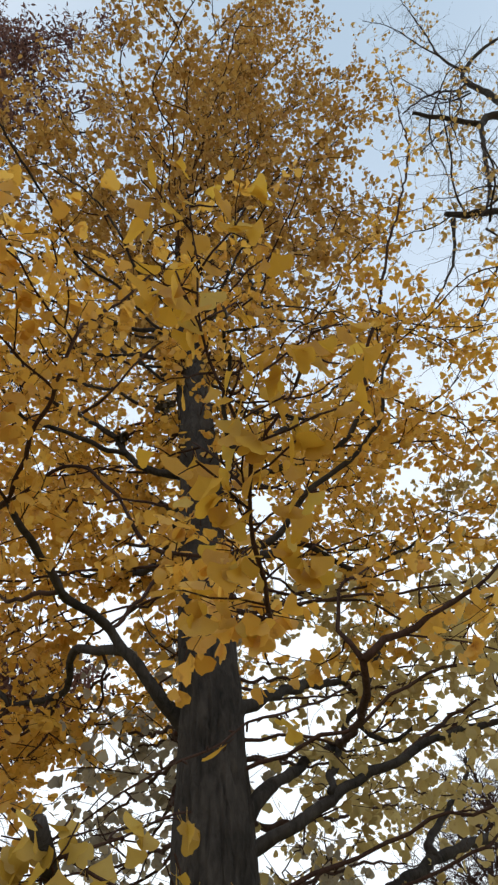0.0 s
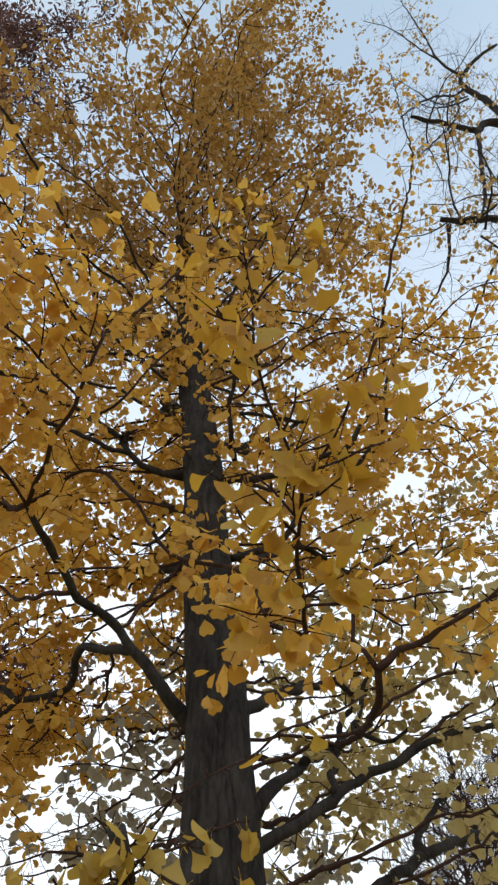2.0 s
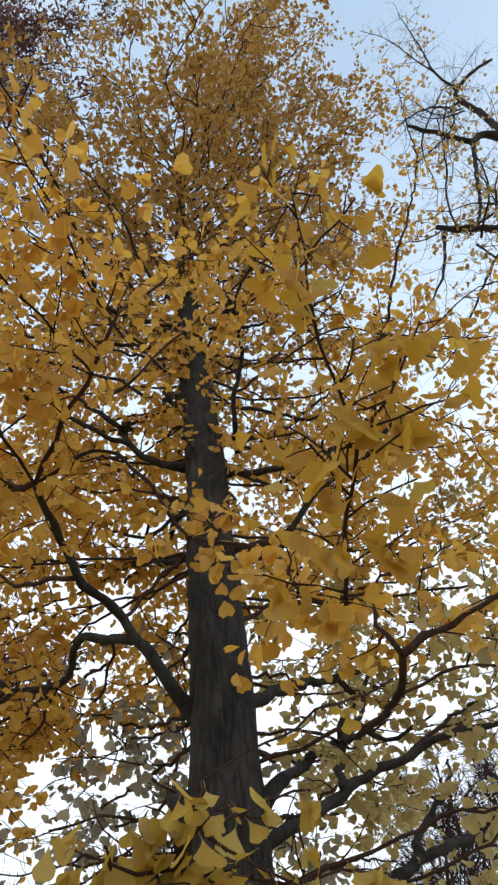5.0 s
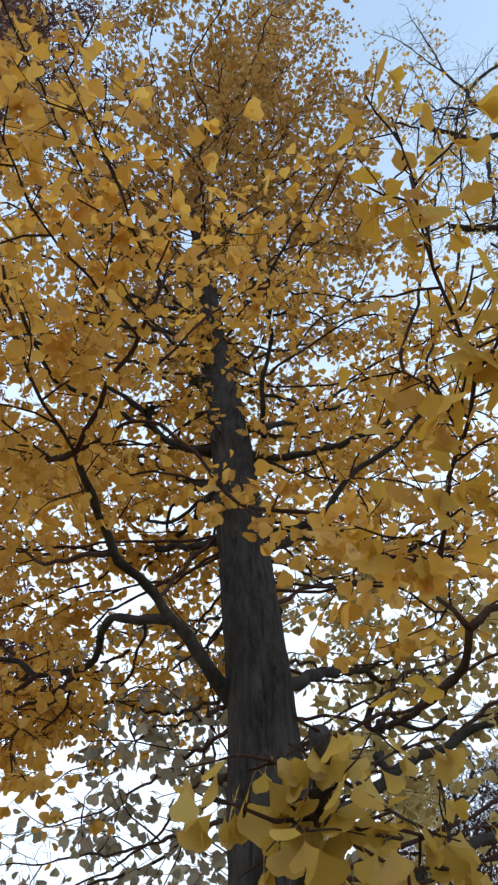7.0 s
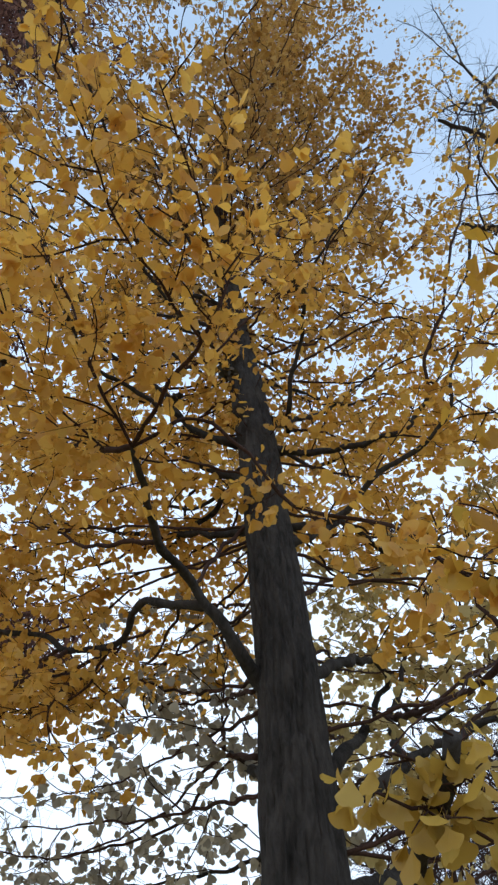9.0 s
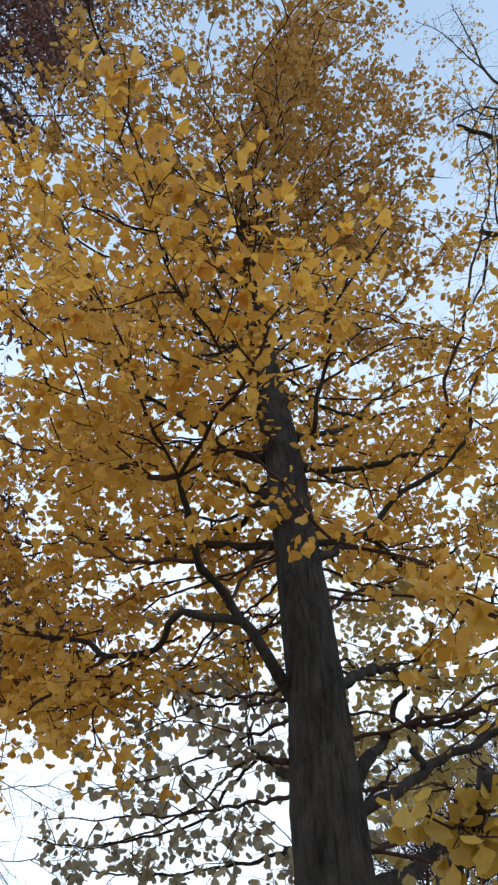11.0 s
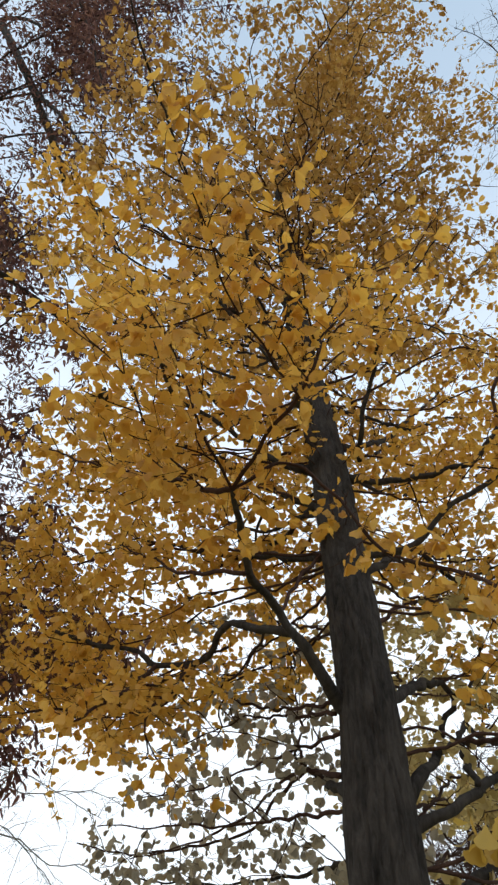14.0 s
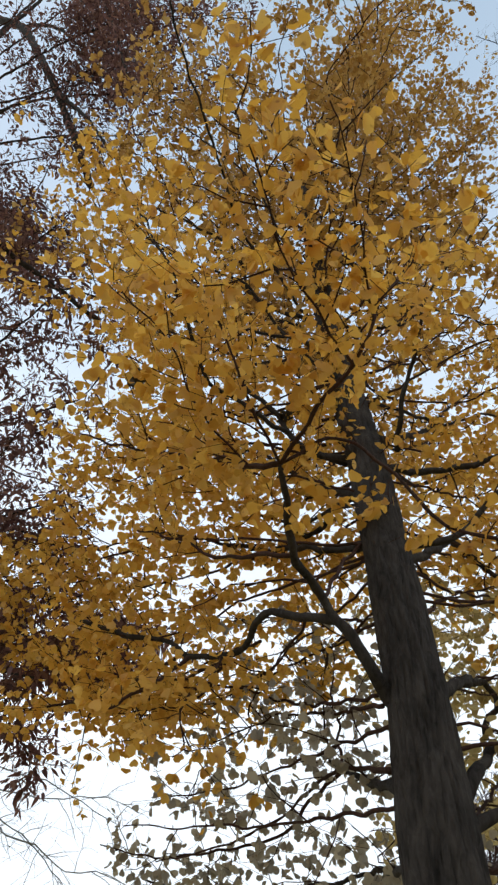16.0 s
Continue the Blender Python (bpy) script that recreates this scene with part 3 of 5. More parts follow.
limb(tree, [(-0.24, 1.74, 2.20), (-0.16, 1.76, 2.17), (-0.06, 1.81, 2.18), (0.04, 1.86, 2.20)], .005, .0025, 54, dress="near", leaf_mat=M_NEAR_SHADED, start=0.12, spacing=0.11, reach=(0.1, 0.26), twig_gap=0.07, twig_len=(0.05, 0.13), gap=0.034, leaf=0.056)
limb(tree, [(-0.23, 1.74, 2.22), (-0.14, 1.77, 2.23), (-0.05, 1.83, 2.24), (0.08, 1.91, 2.27)], .005, .0025, 55, dress="near", leaf_mat=M_NEAR_SHADED, start=0.12, spacing=0.11, reach=(0.1, 0.26), twig_gap=0.07, twig_len=(0.05, 0.13), gap=0.034, leaf=0.056)
limb(tree, [(-0.17, 4.60, 6.24), (0.19, 4.55, 6.16), (0.52, 4.45, 6.18), (0.91, 4.35, 6.22), (1.16, 4.25, 6.31), (1.38, 4.15, 6.67)], .04, .02, 56, spacing=0.2, reach=(0.4, 1.3), twig_gap=0.11, gap=0.04)
limb(tree, [(1.38, 4.15, 6.67), (1.40, 4.00, 7.12), (1.63, 3.80, 7.63), (1.97, 3.60, 8.72), (2.37, 3.40, 9.80), (2.68, 3.30, 10.85), (2.89, 3.20, 12.47), (3.23, 3.10, 15.07)], .02, .005, 57, start=0.1, spacing=0.4, reach=(0.2, 0.6), twig_gap=0.16, gap=0.06, leaf=0.07)
limb(tree, [(-0.81, 5.30, 15.49), (-0.26, 4.70, 16.69), (0.28, 4.30, 18.42), (0.83, 3.90, 20.36), (1.29, 3.10, 22.08)], .04, .008, 58, spacing=0.27, reach=(0.4, 1.3), twig_gap=0.12, gap=0.05, leaf=0.092, leaf_mat=M_UPPER)
limb(tree, [(-0.66, 5.30, 14.66), (0.20, 4.80, 15.73), (1.21, 4.30, 17.01)], .02, .006, 59, spacing=0.27, reach=(0.4, 1.3), twig_gap=0.12, gap=0.05, leaf=0.092, leaf_mat=M_UPPER)
limb(tree, [(-0.84, 5.30, 16.42), (-1.79, 4.40, 17.46), (-2.49, 3.90, 18.42), (-3.53, 3.50, 17.81)], .03, .006, 60, spacing=0.42, reach=(0.4, 1.3), twig_gap=0.12, gap=0.05, leaf=0.092, leaf_mat=M_UPPER)
limb(tree, [(-0.84, 5.30, 15.79), (-1.62, 4.60, 16.64), (-2.59, 4.00, 15.55), (-3.29, 3.60, 14.52), (-4.25, 3.40, 14.40)], .03, .006, 61, spacing=0.42, reach=(0.4, 1.3), twig_gap=0.12, gap=0.05, leaf=0.092, leaf_mat=M_UPPER)
limb(tree, [(-1.06, 4.60, 6.72), (-1.65, 4.20, 6.68), (-1.97, 3.90, 6.66), (-2.15, 3.40, 6.84), (-2.33, 3.00, 7.16), (-2.53, 2.90, 7.49), (-2.90, 2.80, 8.28)], .03, .006, 62, spacing=0.27, reach=(0.4, 1.2), twig_gap=0.12, gap=0.046, leaf=0.088)
limb(tree, [(-0.66, 4.95, 9.34), (-1.60, 4.50, 9.25), (-1.86, 4.10, 9.71), (-2.58, 3.70, 9.69), (-3.15, 3.40, 9.52), (-3.72, 3.20, 9.46)], .035, .006, 63, spacing=0.2, reach=(0.4, 1.3), twig_gap=0.11, gap=0.04)
limb(tree, [(-0.01, 4.55, 6.45), (-0.03, 4.10, 6.62), (0.06, 3.80, 6.96), (0.04, 3.07, 6.92), (0.24, 2.80, 7.15), (0.52, 2.50, 7.46)], .03, .006, 64, start=0.4, spacing=0.28, reach=(0.3, 0.8), twig_gap=0.12, gap=0.045, leaf=0.082)
limb(tree, [(-0.16, 4.75, 6.82), (0.47, 5.20, 7.45), (0.85, 5.50, 8.08), (1.21, 5.70, 8.64), (2.18, 6.10, 10.04)], .04, .01, 65, start=0.3, spacing=0.34, reach=(0.3, 1.1), twig_gap=0.13, gap=0.045)
limb(tree, [(-0.09, 4.50, 5.21), (0.25, 4.40, 5.22), (0.49, 4.20, 5.39), (0.75, 4.10, 5.57), (1.09, 4.00, 5.80), (1.32, 3.90, 6.05), (1.47, 3.80, 6.59), (1.70, 3.70, 7.03)], .036, .01, 66, start=0.3, spacing=0.34, reach=(0.3, 1.1), twig_gap=0.13, gap=0.045)
limb(tree, [(-1.00, 3.10, 5.54), (-0.80, 3.00, 5.60), (-0.56, 2.95, 5.96), (0.03, 3.05, 6.89)], .012, .005, 67, start=0.2, spacing=0.38, reach=(0.25, 0.6), twig_gap=0.12, gap=0.042, leaf=0.082)
limb(tree, [(-0.35, 5.10, 11.57), (0.30, 4.80, 10.58), (0.50, 4.40, 9.04), (0.91, 4.20, 8.52), (1.44, 4.00, 7.93)], .03, .006, 68, spacing=0.32, reach=(0.4, 1.2), twig_gap=0.13, gap=0.05, leaf=0.085)
limb(tree, [(-0.57, 5.20, 12.75), (0.29, 5.00, 12.90), (0.57, 4.80, 14.20), (1.42, 4.60, 14.25)], .02, .006, 69, spacing=0.32, reach=(0.4, 1.2), twig_gap=0.13, gap=0.05, leaf=0.085)
limb(tree, [(-0.45, 4.40, 3.31), (-0.61, 5.20, 3.61), (-0.77, 5.80, 3.69), (-1.04, 6.20, 3.55), (-1.52, 6.60, 3.41), (-2.14, 7.00, 3.34)], .022, .006, 70, start=0.2, spacing=0.45, reach=(0.3, 0.9), twig_gap=0.17, gap=0.05, droop=1.3, leaf=0.08, leaf_mat=M_BACKLIT)
limb(tree, [(-0.61, 5.30, 3.65), (-0.58, 5.70, 4.15), (-0.58, 6.00, 4.65), (-0.51, 6.20, 5.12)], .015, .005, 71, start=0.2, spacing=0.4, reach=(0.3, 0.9), twig_gap=0.17, gap=0.05, droop=1.3, leaf=0.08, leaf_mat=M_BACKLIT)
limb(tree, [(-0.46, 4.40, 3.73), (-0.69, 5.50, 4.16), (-1.09, 6.20, 4.42), (-1.53, 6.60, 4.37), (-2.11, 7.00, 4.31)], .018, .005, 72, start=0.2, spacing=0.4, reach=(0.3, 0.9), twig_gap=0.17, gap=0.05, droop=1.3, leaf=0.08, leaf_mat=M_BACKLIT)
limb(tree, [(-1.93, 5.20, 4.45), (-2.61, 5.80, 4.34), (-3.31, 6.20, 4.35), (-4.21, 6.60, 4.41)], .02, .005, 73, start=0.15, spacing=0.19, reach=(0.3, 1.0), twig_gap=0.12, gap=0.045, leaf=0.072)
limb(tree, [(-1.54, 5.00, 4.35), (-2.13, 5.90, 4.53), (-2.89, 6.60, 4.95), (-3.94, 7.20, 5.41), (-5.27, 7.80, 5.97)], .018, .005, 74, start=0.4, spacing=0.2, reach=(0.4, 1.2), twig_gap=0.11, gap=0.04)
limb(tree, [(-1.11, 5.40, 5.77), (-1.84, 6.20, 6.05), (-2.78, 6.90, 6.23), (-4.02, 7.60, 6.44), (-5.56, 8.20, 6.82)], .018, .005, 75, start=0.3, spacing=0.19, reach=(0.4, 1.1), twig_gap=0.12, gap=0.045)
limb(tree, [(-0.31, 2.00, 2.47), (-0.23, 2.05, 2.55), (-0.12, 2.10, 2.63), (0.00, 2.20, 2.72), (0.17, 2.40, 2.88), (0.38, 2.70, 3.06), (0.54, 2.85, 3.19)], .003, .006, 76, dress="near", start=0.1, spacing=0.3, reach=(0.06, 0.12), twig_gap=0.1, twig_len=(0.03, 0.06), gap=0.06, leaf=0.07, sides=6, bark=M_TWIG)
limb(tree, [(-1.48, 5.10, 4.40), (-1.75, 5.50, 4.30), (-2.10, 5.90, 4.29), (-2.66, 6.30, 4.38)], .014, .005, 77, start=0.1, spacing=0.19, reach=(0.3, 0.9), twig_gap=0.12, gap=0.045, leaf=0.07)
limb(tree, [(-0.94, 4.30, 4.25), (-1.16, 5.00, 4.32), (-1.54, 5.80, 4.41), (-1.94, 6.40, 4.42)], .014, .005, 78, start=0.25, spacing=0.36, reach=(0.3, 0.9), twig_gap=0.12, gap=0.045, leaf=0.07)
limb(tree, [(-0.41, 4.40, 3.60), (-0.93, 5.40, 3.72), (-1.49, 6.00, 3.69), (-2.15, 6.50, 3.69)], .016, .005, 79, start=0.2, spacing=0.45, reach=(0.3, 0.9), twig_gap=0.17, gap=0.05, droop=1.3, leaf=0.08, leaf_mat=M_BACKLIT)
limb(tree, [(-0.41, 4.40, 3.10), (-1.04, 5.50, 3.29), (-1.73, 6.20, 3.43), (-2.44, 6.60, 3.52)], .016, .005, 80, start=0.2, spacing=0.45, reach=(0.3, 0.9), twig_gap=0.17, gap=0.05, droop=1.3, leaf=0.08, leaf_mat=M_BACKLIT)
limb(tree, [(1.42, 4.10, 6.79), (1.82, 4.30, 6.63), (2.37, 4.60, 6.74), (3.17, 5.00, 7.02)], .012, .005, 81, spacing=0.32, reach=(0.4, 1.2), twig_gap=0.13, gap=0.05, leaf=0.085)
limb(tree, [(1.78, 4.40, 8.68), (2.19, 4.30, 8.11), (2.67, 4.30, 7.94), (3.34, 4.30, 7.98)], .012, .005, 82, spacing=0.32, reach=(0.4, 1.2), twig_gap=0.13, gap=0.05, leaf=0.085)
limb(tree, [(0.12, 4.60, 3.91), (0.76, 5.60, 4.46), (1.57, 6.40, 4.87), (2.65, 7.00, 5.25), (3.71, 7.40, 5.67)], .01, .005, 83, start=0.3, spacing=0.6, reach=(0.3, 1.1), twig_gap=0.13, gap=0.06, leaf_mat=M_WANE, leaf=0.085)
limb(tree, [(0.18, 4.70, 5.27), (0.90, 5.40, 5.82), (1.88, 6.00, 6.39), (3.11, 6.50, 7.23), (4.41, 7.00, 8.10)], .012, .005, 84, start=0.3, spacing=0.34, reach=(0.3, 1.1), twig_gap=0.13, gap=0.045, leaf_mat=M_WANE)
limb(tree, [(0.97, 4.40, 6.26), (1.59, 4.60, 6.48), (2.32, 4.90, 6.81), (3.20, 5.20, 7.33)], .012, .005, 85, start=0.3, spacing=0.34, reach=(0.3, 1.1), twig_gap=0.13, gap=0.045)
limb(tree, [(-2.22, 6.20, 6.52), (-3.17, 6.70, 6.53), (-4.17, 7.20, 6.69), (-5.58, 7.80, 7.18)], .018, .005, 105, start=0.3, spacing=0.19, reach=(0.4, 1.1), twig_gap=0.12, gap=0.045)
limb(tree, [(-0.26, 1.73, 2.30), (-0.21, 1.75, 2.34), (-0.15, 1.79, 2.37), (-0.05, 1.85, 2.42)], .005, .0025, 107, dress="near", leaf_mat=M_NEAR_SHADED, start=0.12, spacing=0.15, reach=(0.1, 0.26), twig_gap=0.07, twig_len=(0.05, 0.13), gap=0.034, leaf=0.056)
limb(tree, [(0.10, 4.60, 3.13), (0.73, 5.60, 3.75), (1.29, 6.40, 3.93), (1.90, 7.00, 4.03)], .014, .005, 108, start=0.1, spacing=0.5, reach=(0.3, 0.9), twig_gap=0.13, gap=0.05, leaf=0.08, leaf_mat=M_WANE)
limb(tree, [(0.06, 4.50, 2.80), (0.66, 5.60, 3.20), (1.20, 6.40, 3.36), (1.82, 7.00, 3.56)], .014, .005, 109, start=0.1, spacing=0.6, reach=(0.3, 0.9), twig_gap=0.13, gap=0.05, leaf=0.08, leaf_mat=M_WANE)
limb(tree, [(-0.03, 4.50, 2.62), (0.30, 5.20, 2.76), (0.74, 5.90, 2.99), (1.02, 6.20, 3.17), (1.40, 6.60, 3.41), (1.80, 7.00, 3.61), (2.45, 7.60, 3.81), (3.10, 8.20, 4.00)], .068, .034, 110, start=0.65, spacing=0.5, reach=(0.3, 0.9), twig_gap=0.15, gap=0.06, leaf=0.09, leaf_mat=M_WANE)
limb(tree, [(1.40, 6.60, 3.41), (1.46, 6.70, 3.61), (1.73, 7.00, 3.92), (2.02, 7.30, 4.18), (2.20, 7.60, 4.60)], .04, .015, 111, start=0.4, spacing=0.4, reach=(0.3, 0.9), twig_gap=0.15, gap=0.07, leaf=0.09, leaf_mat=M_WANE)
limb(tree, [(-0.48, 4.80, 4.63), (-0.80, 6.00, 5.37), (-1.46, 7.00, 5.93), (-2.30, 8.00, 6.34)], .014, .004, 112, start=0.1, spacing=0.6, reach=(0.3, 0.8), twig_gap=0.16, gap=0.06, leaf=0.085, leaf_mat=M_BACKLIT)
limb(tree, [(-0.22, 1.73, 2.28), (-0.29, 1.69, 2.31), (-0.37, 1.65, 2.33), (-0.43, 1.61, 2.33)], .005, .0025, 115, dress="near", leaf_mat=M_NEAR_SHADED, start=0.1, spacing=0.09, reach=(0.05, 0.14), twig_gap=0.07, twig_len=(0.05, 0.12), gap=0.034, leaf=0.056)
limb(tree, [(-0.292, 1.770, 2.285), (-0.369, 1.720, 2.246), (-0.417, 1.700, 2.266), (-0.471, 1.700, 2.286)], .005, .0025, 155, dress="near", leaf_mat=M_NEAR_SHADED, start=0.3, spacing=0.07, reach=(0.05, 0.14), twig_gap=0.07, twig_len=(0.05, 0.12), gap=0.034, leaf=0.06)
limb(tree, [(-1.29, 5.60, 4.85), (-1.98, 6.60, 5.04), (-2.65, 7.20, 5.13), (-3.48, 7.80, 5.34)], .016, .005, 116, start=0.45, spacing=0.22, reach=(0.4, 1.1), twig_gap=0.12, gap=0.046, leaf=0.085)
limb(tree, [(-1.59, 6.00, 4.88), (-2.10, 6.80, 4.78), (-2.57, 7.20, 4.76), (-3.22, 7.60, 4.89)], .014, .005, 117, start=0.2, spacing=0.22, reach=(0.4, 1.1), twig_gap=0.12, gap=0.046, leaf=0.085)
limb(tree, [(-0.39, 4.75, 8.41), (-1.30, 4.50, 8.36), (-2.18, 4.20, 8.11), (-2.95, 4.00, 8.04), (-3.61, 3.90, 8.13), (-4.25, 3.80, 8.16)], .028, .006, 118, start=0.35, spacing=0.2, reach=(0.4, 1.2), twig_gap=0.12, gap=0.046, leaf=0.088)

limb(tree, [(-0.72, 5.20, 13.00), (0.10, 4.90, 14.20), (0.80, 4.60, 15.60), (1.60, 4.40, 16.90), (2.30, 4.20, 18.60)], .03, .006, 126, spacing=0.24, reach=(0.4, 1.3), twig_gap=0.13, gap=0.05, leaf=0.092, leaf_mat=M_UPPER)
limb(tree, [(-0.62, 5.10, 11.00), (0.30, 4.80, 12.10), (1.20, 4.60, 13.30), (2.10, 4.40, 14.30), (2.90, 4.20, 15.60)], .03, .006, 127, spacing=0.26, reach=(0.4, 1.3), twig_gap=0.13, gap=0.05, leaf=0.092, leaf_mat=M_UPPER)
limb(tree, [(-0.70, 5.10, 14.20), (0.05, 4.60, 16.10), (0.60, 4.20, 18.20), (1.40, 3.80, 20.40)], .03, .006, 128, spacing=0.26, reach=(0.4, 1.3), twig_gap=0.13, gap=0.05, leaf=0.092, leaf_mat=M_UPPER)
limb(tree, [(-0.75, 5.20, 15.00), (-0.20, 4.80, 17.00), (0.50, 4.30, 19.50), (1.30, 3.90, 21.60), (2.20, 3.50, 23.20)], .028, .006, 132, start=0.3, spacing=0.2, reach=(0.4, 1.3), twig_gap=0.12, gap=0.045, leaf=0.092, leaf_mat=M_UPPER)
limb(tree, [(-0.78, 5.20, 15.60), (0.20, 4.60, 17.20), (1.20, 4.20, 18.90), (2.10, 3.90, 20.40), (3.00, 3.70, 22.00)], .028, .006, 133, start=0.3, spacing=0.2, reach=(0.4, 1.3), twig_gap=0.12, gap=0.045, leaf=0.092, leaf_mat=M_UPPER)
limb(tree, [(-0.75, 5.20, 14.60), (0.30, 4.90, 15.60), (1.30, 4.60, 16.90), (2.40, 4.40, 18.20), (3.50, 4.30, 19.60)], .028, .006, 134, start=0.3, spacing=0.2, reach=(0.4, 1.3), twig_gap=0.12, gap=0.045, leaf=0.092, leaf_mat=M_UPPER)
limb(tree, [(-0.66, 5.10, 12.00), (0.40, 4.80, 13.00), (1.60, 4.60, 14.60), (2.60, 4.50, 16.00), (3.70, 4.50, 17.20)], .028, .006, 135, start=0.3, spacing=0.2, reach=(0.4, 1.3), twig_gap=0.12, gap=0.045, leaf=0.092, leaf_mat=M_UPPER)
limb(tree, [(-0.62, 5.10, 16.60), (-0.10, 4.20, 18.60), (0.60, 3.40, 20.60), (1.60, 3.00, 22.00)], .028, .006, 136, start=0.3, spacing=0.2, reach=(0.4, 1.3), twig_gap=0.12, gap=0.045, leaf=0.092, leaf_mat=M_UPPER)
limb(tree, [(-0.20, 4.60, 4.20), (0.35, 5.60, 4.62), (0.70, 6.60, 5.05), (1.20, 7.40, 5.60)], .016, .005, 129, start=0.5, spacing=0.5, reach=(0.3, 1.0), twig_gap=0.16, gap=0.06, leaf=0.09, leaf_mat=M_WANE)
limb(tree, [(-0.20, 4.55, 3.60), (0.25, 5.80, 4.05), (0.62, 7.00, 4.55), (0.80, 8.10, 5.10)], .016, .005, 130, start=0.45, spacing=0.5, reach=(0.3, 1.0), twig_gap=0.16, gap=0.06, leaf=0.09, leaf_mat=M_WANE)
limb(tree, [(-0.40, 4.60, 4.50), (-0.60, 5.70, 4.90), (-0.55, 6.90, 5.30), (-0.80, 8.00, 5.90)], .016, .005, 131, start=0.2, spacing=0.3, reach=(0.3, 1.0), twig_gap=0.16, gap=0.06, leaf=0.09)
limb(tree, [(-0.45, 4.60, 3.90), (-0.93, 5.60, 4.26), (-1.46, 6.30, 4.72), (-2.10, 6.90, 4.97), (-2.78, 7.40, 5.20), (-3.56, 7.90, 5.53)], .016, .005, 154, start=0.45, spacing=0.16, reach=(0.3, 0.8), twig_gap=0.12, gap=0.045, leaf=0.08)
limb(tree, [(-0.10, 4.60, 3.20), (0.60, 6.20, 3.70), (1.30, 8.00, 4.30), (1.90, 9.60, 4.70), (2.50, 11.00, 5.10)], .02, .005, 152, start=0.55, spacing=0.2, reach=(0.4, 1.2), twig_gap=0.14, gap=0.05, leaf=0.085, leaf_mat=M_WANE)
limb(tree, [(-0.10, 4.60, 3.60), (0.50, 6.40, 4.20), (1.10, 8.40, 5.00), (1.60, 10.00, 5.60)], .018, .005, 153, start=0.55, spacing=0.2, reach=(0.4, 1.2), twig_gap=0.14, gap=0.05, leaf=0.085, leaf_mat=M_WANE)

# low boughs that hang out over the path
OVERHEAD = dict(start=0.08, spacing=0.19, reach=(0.3, 0.9), twig_gap=0.11, gap=0.04, leaf=0.082, flat=0.6, droop=1.0)
limb(tree, [(-1.29, 2.95, 4.54), (-1.52, 2.60, 4.86), (-1.72, 2.45, 5.35), (-2.00, 2.40, 5.95), (-2.20, 2.45, 6.50)], .012, .004, 121, **OVERHEAD)
limb(tree, [(-0.86, 2.34, 4.86), (-1.12, 2.08, 4.98), (-1.34, 1.76, 5.06), (-1.48, 1.42, 5.22), (-1.66, 1.08, 5.36)], .009, .004, 122, **OVERHEAD)
limb(tree, [(-1.48, 3.10, 4.70), (-1.80, 2.75, 4.82), (-2.02, 2.35, 5.02), (-2.36, 2.05, 5.10)], .009, .004, 124, **OVERHEAD)
limb(tree, [(-0.77, 2.18, 5.05), (-0.85, 1.88, 5.05), (-0.93, 1.59, 5.07), (-1.01, 1.32, 5.06), (-1.10, 1.10, 5.06)], .008, .0035, 123, **OVERHEAD)

# the rest of the crown, limb over limb up the trunk
def crooked(rng, a, way, reach, rise, kink):
    """Control points of a bough that leaves a trunk at a and wanders outwards."""
    pts, side = [a], way.cross(Vector((0, 0, 1)))
    sway, lift = rng.uniform(-0.25, 0.25), 0.0
    for j in range(1, 11):
        u = j / 10
        sway += rng.uniform(-kink, kink) * 1.25
        lift += rng.uniform(-kink, kink) * 0.9
        pts.append(a + way * reach * u + side * sway * reach * u + Vector((0, 0, reach * (rise * u ** 1.3 + lift * u))))
    return pts


rng = random.Random(5)
turn = 0.3
for k in range(84):
    z = 5.7 + 7.6 * k / 83
    turn += 2.399
    reach = float(np.interp(z, [5.6, 8, 12, 14.5], [4.2, 4.6, 4.5, 4.0])) * rng.uniform(0.75, 1.2)
    way = Vector((math.cos(turn), math.sin(turn), 0))
    # the lowest limbs on the open side were lopped long ago
    if z < 7.0 and way.y < 0.1:
        continue
    rise = rng.uniform(0.3, 0.65) + 0.05 * (z - 4.6) + (0.5 * rng.random() if z > 12 else 0)
    if abs(way.x) > 0.5 and z > 9.5:
        reach *= 0.8 if way.x > 0 and way.y < 0.3 else 0.95
    if way.y < -0.75 and 7.0 < z < 9.8:
        continue
    if way.x < -0.2 and z > 10.0:
        reach *= 0.82
    # thin growth towards the bare neighbour
    if way.x > 0.3 and way.y < 0.15 and 7.0 < z < 9.8:
        reach *= 0.68
    pts = crooked(rng, axis_at(z), way, reach, rise, 0.12)
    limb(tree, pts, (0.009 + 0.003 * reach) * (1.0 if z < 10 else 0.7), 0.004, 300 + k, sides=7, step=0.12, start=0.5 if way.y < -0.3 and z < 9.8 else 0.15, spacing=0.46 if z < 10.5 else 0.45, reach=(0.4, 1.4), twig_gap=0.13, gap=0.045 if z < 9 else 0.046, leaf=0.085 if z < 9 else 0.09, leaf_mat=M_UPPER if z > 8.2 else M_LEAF)

